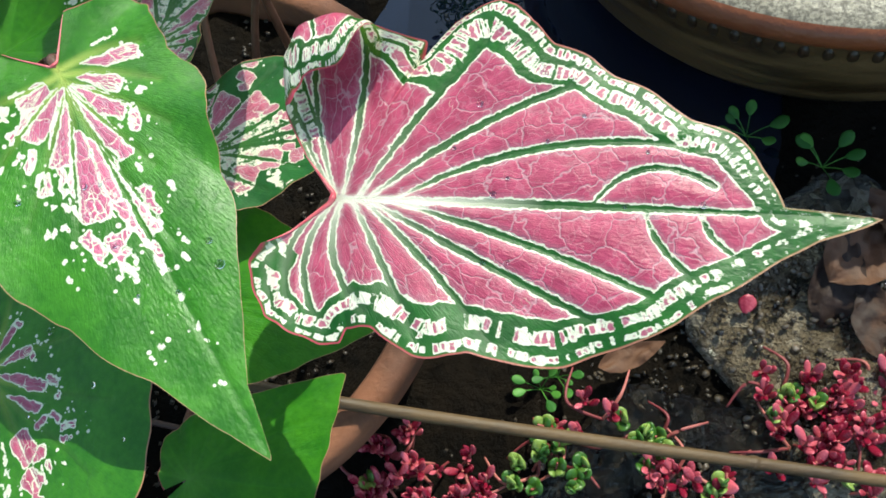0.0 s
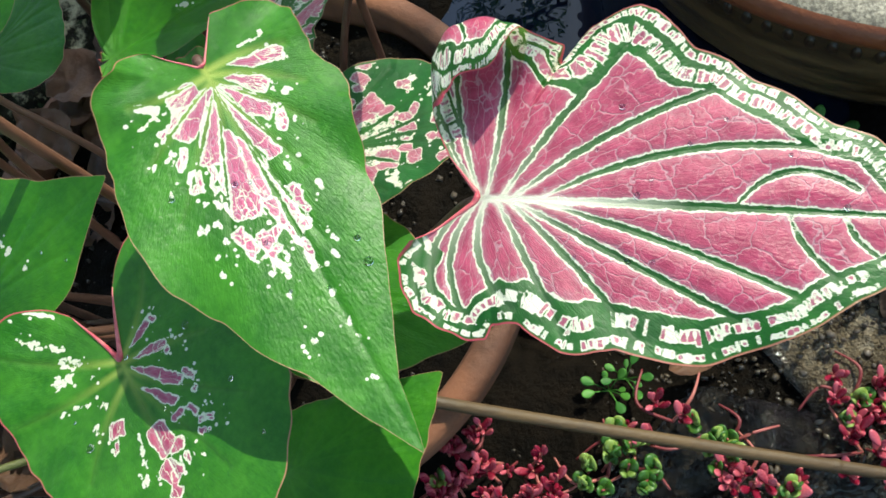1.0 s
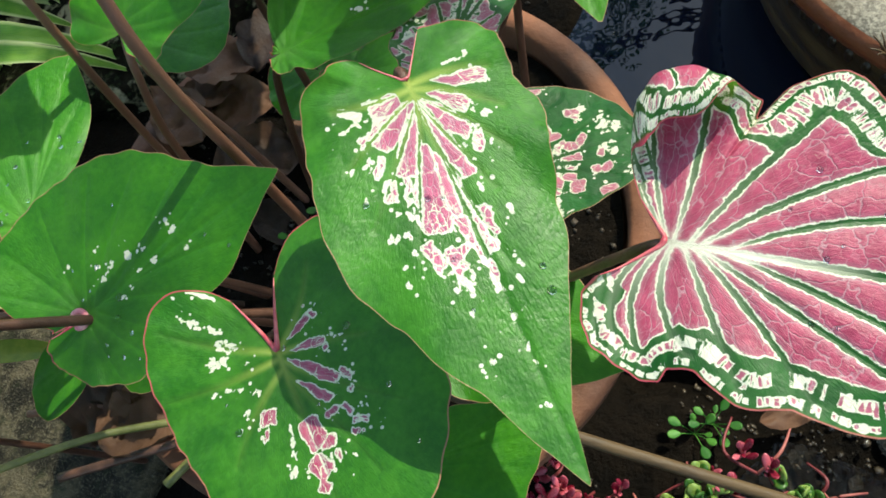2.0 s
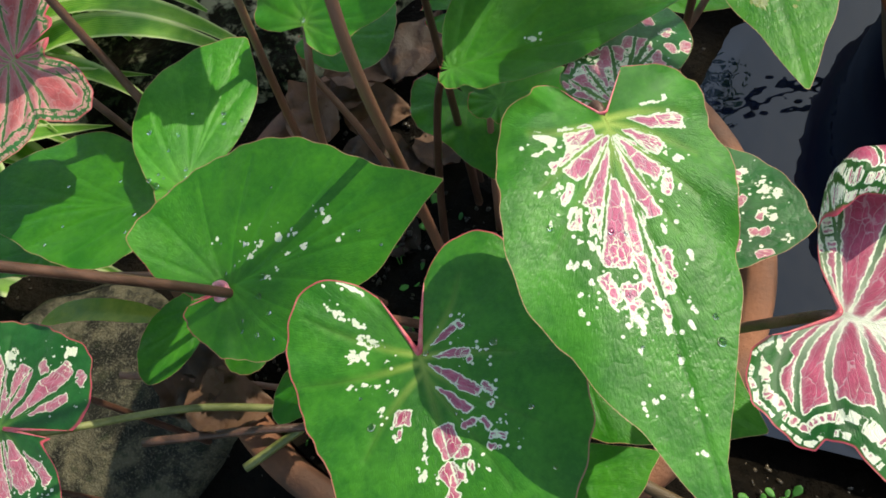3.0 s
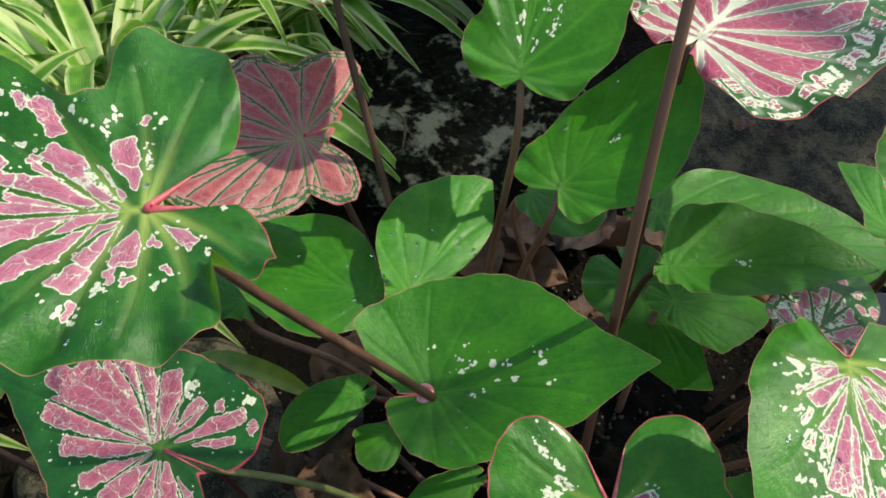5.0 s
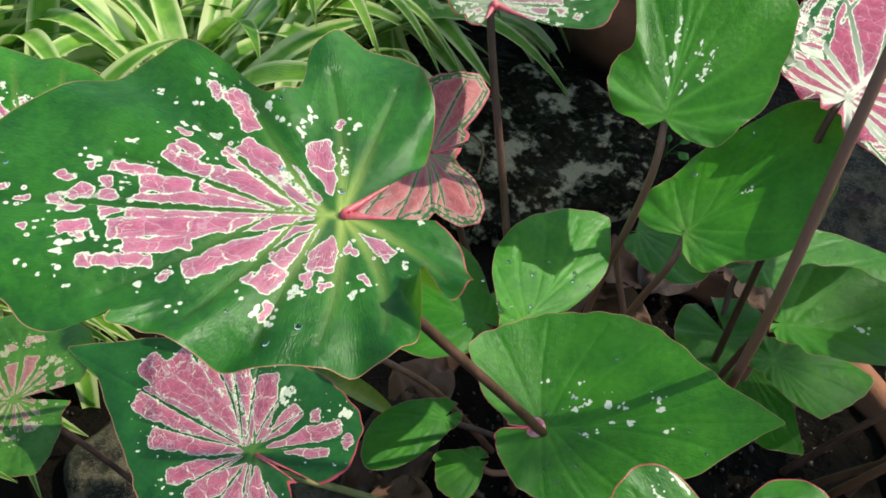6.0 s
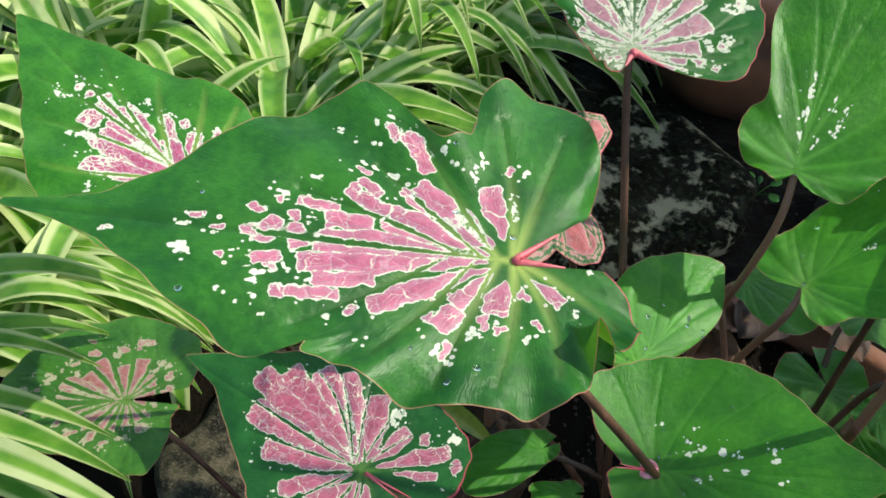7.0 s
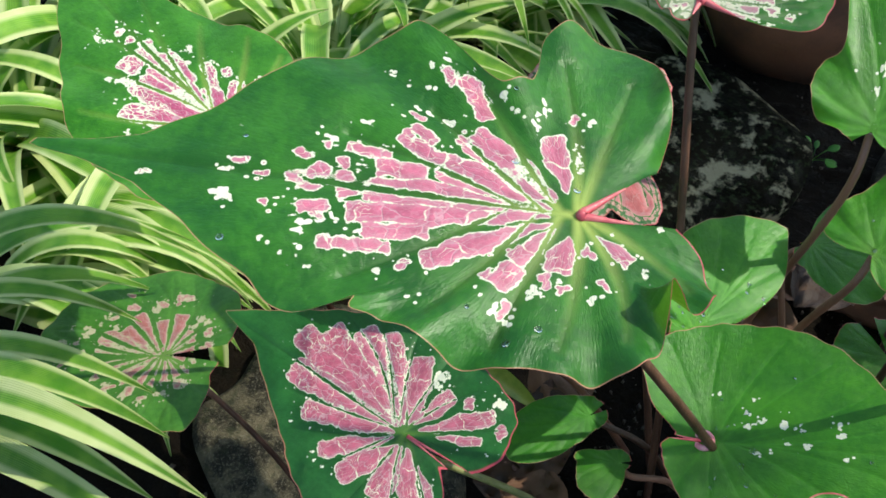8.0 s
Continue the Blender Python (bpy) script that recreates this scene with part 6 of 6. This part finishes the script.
for i, (x, y, n, lo, hi) in enumerate(((-1.13, -0.12, 16, 18, 52), (-1.18, -0.02, 14, 20, 52))):
    low_spider((x, y, GROUND_Z + 0.01), 5 + i, n, lo, hi)


def reaching_strap(base, peak, tip, w, n=24):
    """A strap leaf that rises from its base and bends over to its tip."""
    base, peak, tip = Vector(base), Vector(peak), Vector(tip)
    verts, faces, across = [], [], []
    for i in range(n + 1):
        u = i / n
        c = base * (1 - u) ** 2 + peak * 2 * u * (1 - u) + tip * u * u
        d = ((peak - base) * (1 - u) + (tip - peak) * u).normalized()
        side = d.cross(Vector((0, 0, 1))).normalized()
        up = side.cross(d)
        ww = w * min(1.0, 0.5 + 1.4 * u) * (1 - u ** 4.5) + 0.0004
        for j in range(-4, 5):
            q = j / 4
            verts.append(c + side * ww * q + up * 0.30 * ww * abs(q))
            across.append(q)
    for i in range(n):
        for j in range(8):
            a = i * 9 + j
            faces.append((a, a + 9, a + 10, a + 1))
    return mesh("leaf", verts, faces, M_STRAP, dict(across=across))


# the plant whose broad leaves lie over the streaked low leaf
o_ = Vector((-1.03, -0.26, GROUND_Z + 0.01))
root = empty_at("spider_plant", o_, "broad-leaved spider plant bending over its neighbour", "plant", "spider plants")
for tip, w, lift in (((-0.745, -0.067, 0.200), 0.0120, 0.34), ((-0.707, -0.079, 0.200), 0.0125, 0.36), ((-0.649, -0.086, 0.200), 0.0145, 0.38), ((-0.680, -0.112, 0.190), 0.0140, 0.33), ((-0.830, 0.030, 0.200), 0.0130, 0.42),
                     ((-0.800, -0.040, 0.205), 0.0110, 0.36), ((-0.860, 0.000, 0.140), 0.0115, 0.30), ((-0.760, -0.120, 0.120), 0.0120, 0.26), ((-0.640, -0.120, 0.160), 0.0140, 0.30), ((-0.900, 0.060, 0.120), 0.0120, 0.34)):
    tp = Vector(tip) - o_
    child("leaf", reaching_strap((tp.x * 0.03, tp.y * 0.03, -0.01), (tp.x * 0.52, tp.y * 0.52, lift + 0.09), tp, w), root)

# the plant whose tips hang over the dark stone
o_ = Vector((-1.14, 0.58, GROUND_Z + 0.005))
root = empty_at("spider_plant", o_, "spider plant whose pale tips hang over a dark stone", "plant", "spider plants")
for tip, w, lift in (((-0.865, 0.600, 0.030), 0.0095, 0.30), ((-0.930, 0.665, 0.055), 0.0105, 0.33), ((-0.900, 0.525, 0.080), 0.0110, 0.32), ((-0.955, 0.560, 0.120), 0.0120, 0.36), ((-0.985, 0.640, 0.110), 0.0110, 0.38),
                     ((-0.870, 0.660, -0.020), 0.0085, 0.26), ((-0.960, 0.480, 0.130), 0.0115, 0.34), ((-1.000, 0.540, 0.160), 0.0115, 0.40), ((-0.925, 0.730, 0.010), 0.0095, 0.30)):
    tp = Vector(tip) - o_
    child("leaf", reaching_strap((tp.x * 0.03, tp.y * 0.03, -0.01), (tp.x * 0.55, tp.y * 0.55, lift + 0.06), tp, w), root)


# ---- dew ----
def drop_mesh(r):
    bm = bmesh.new()
    bmesh.ops.create_icosphere(bm, subdivisions=2, radius=r)
    for v in bm.verts:
        v.co.z = v.co.z * (0.62 if v.co.z > 0 else 0.15)
    me = bpy.data.meshes.new("water_drop")
    bm.to_mesh(me)
    bm.free()
    me.materials.append(M_DROP)
    me.polygons.foreach_set("use_smooth", [True] * len(me.polygons))
    return me


DROPS = [drop_mesh(r) for r in (0.0009, 0.0014, 0.0020)]


def dew(seed, blade, count, x0, x1, y0, y1, reach=1.0):
    """Drops lying on a blade: on vertices of the blade within a window of its own plane."""
    r = np.random.default_rng(seed)
    co = [v for v in blade.data.vertices if x0 < v.co.x < x1 and y0 < v.co.y < y1]
    for i in range(count):
        v = co[r.integers(0, len(co))]
        q = v.normal.to_track_quat("Z", "X").to_matrix().to_4x4()
        child("water_drop", DROPS[r.choice(3, p=(0.6, 0.3, 0.1))], blade, Matrix.Translation(v.co + v.normal * 0.0002) @ q)


def blade_of(root):
    return next(o for o in root.children if o.name.startswith("blade"))


dew(1, blade_of(leaf_E), 16, 0.0, 0.12, -0.04, 0.05)
dew(2, blade_of(leaf_I), 26, 0.0, 0.06, -0.05, 0.04)
dew(3, blade_of(leaf_B), 12, 0.03, 0.14, -0.03, 0.04)
dew(4, blade_of(leaf_C), 8, 0.0, 0.08, -0.06, 0.05)
dew(5, blade_of(leaf_H), 8, 0.0, 0.10, -0.04, 0.05)
dew(6, blade_of(leaf_A), 8, 0.02, 0.14, -0.05, 0.04)
dew(7, blade_of(leaf_K), 8, 0.0, 0.15, -0.06, 0.06)
dew(8, blade_of(leaf_M), 6, 0.0, 0.08, -0.05, 0.05)

# the pink collar where a neighbour's stalk slips through the notch of the plain leaf
ring = [Vector((0.0044 * math.cos(a), 0.0044 * math.sin(a), 0.0012)) for a in [2 * math.pi * q / 18 for q in range(17)]]
tv, tf = tube(ring, [0.0006] + [0.0018] * 15 + [0.0006], 8)
blade_E = blade_of(leaf_E)
child("joint_collar", mesh("joint_collar", tv, tf, M_COLLAR), leaf_E, blade_E.matrix_basis @ pose(-0.002, 0, 0, 0, 0, 200), "pink collar round the notch")
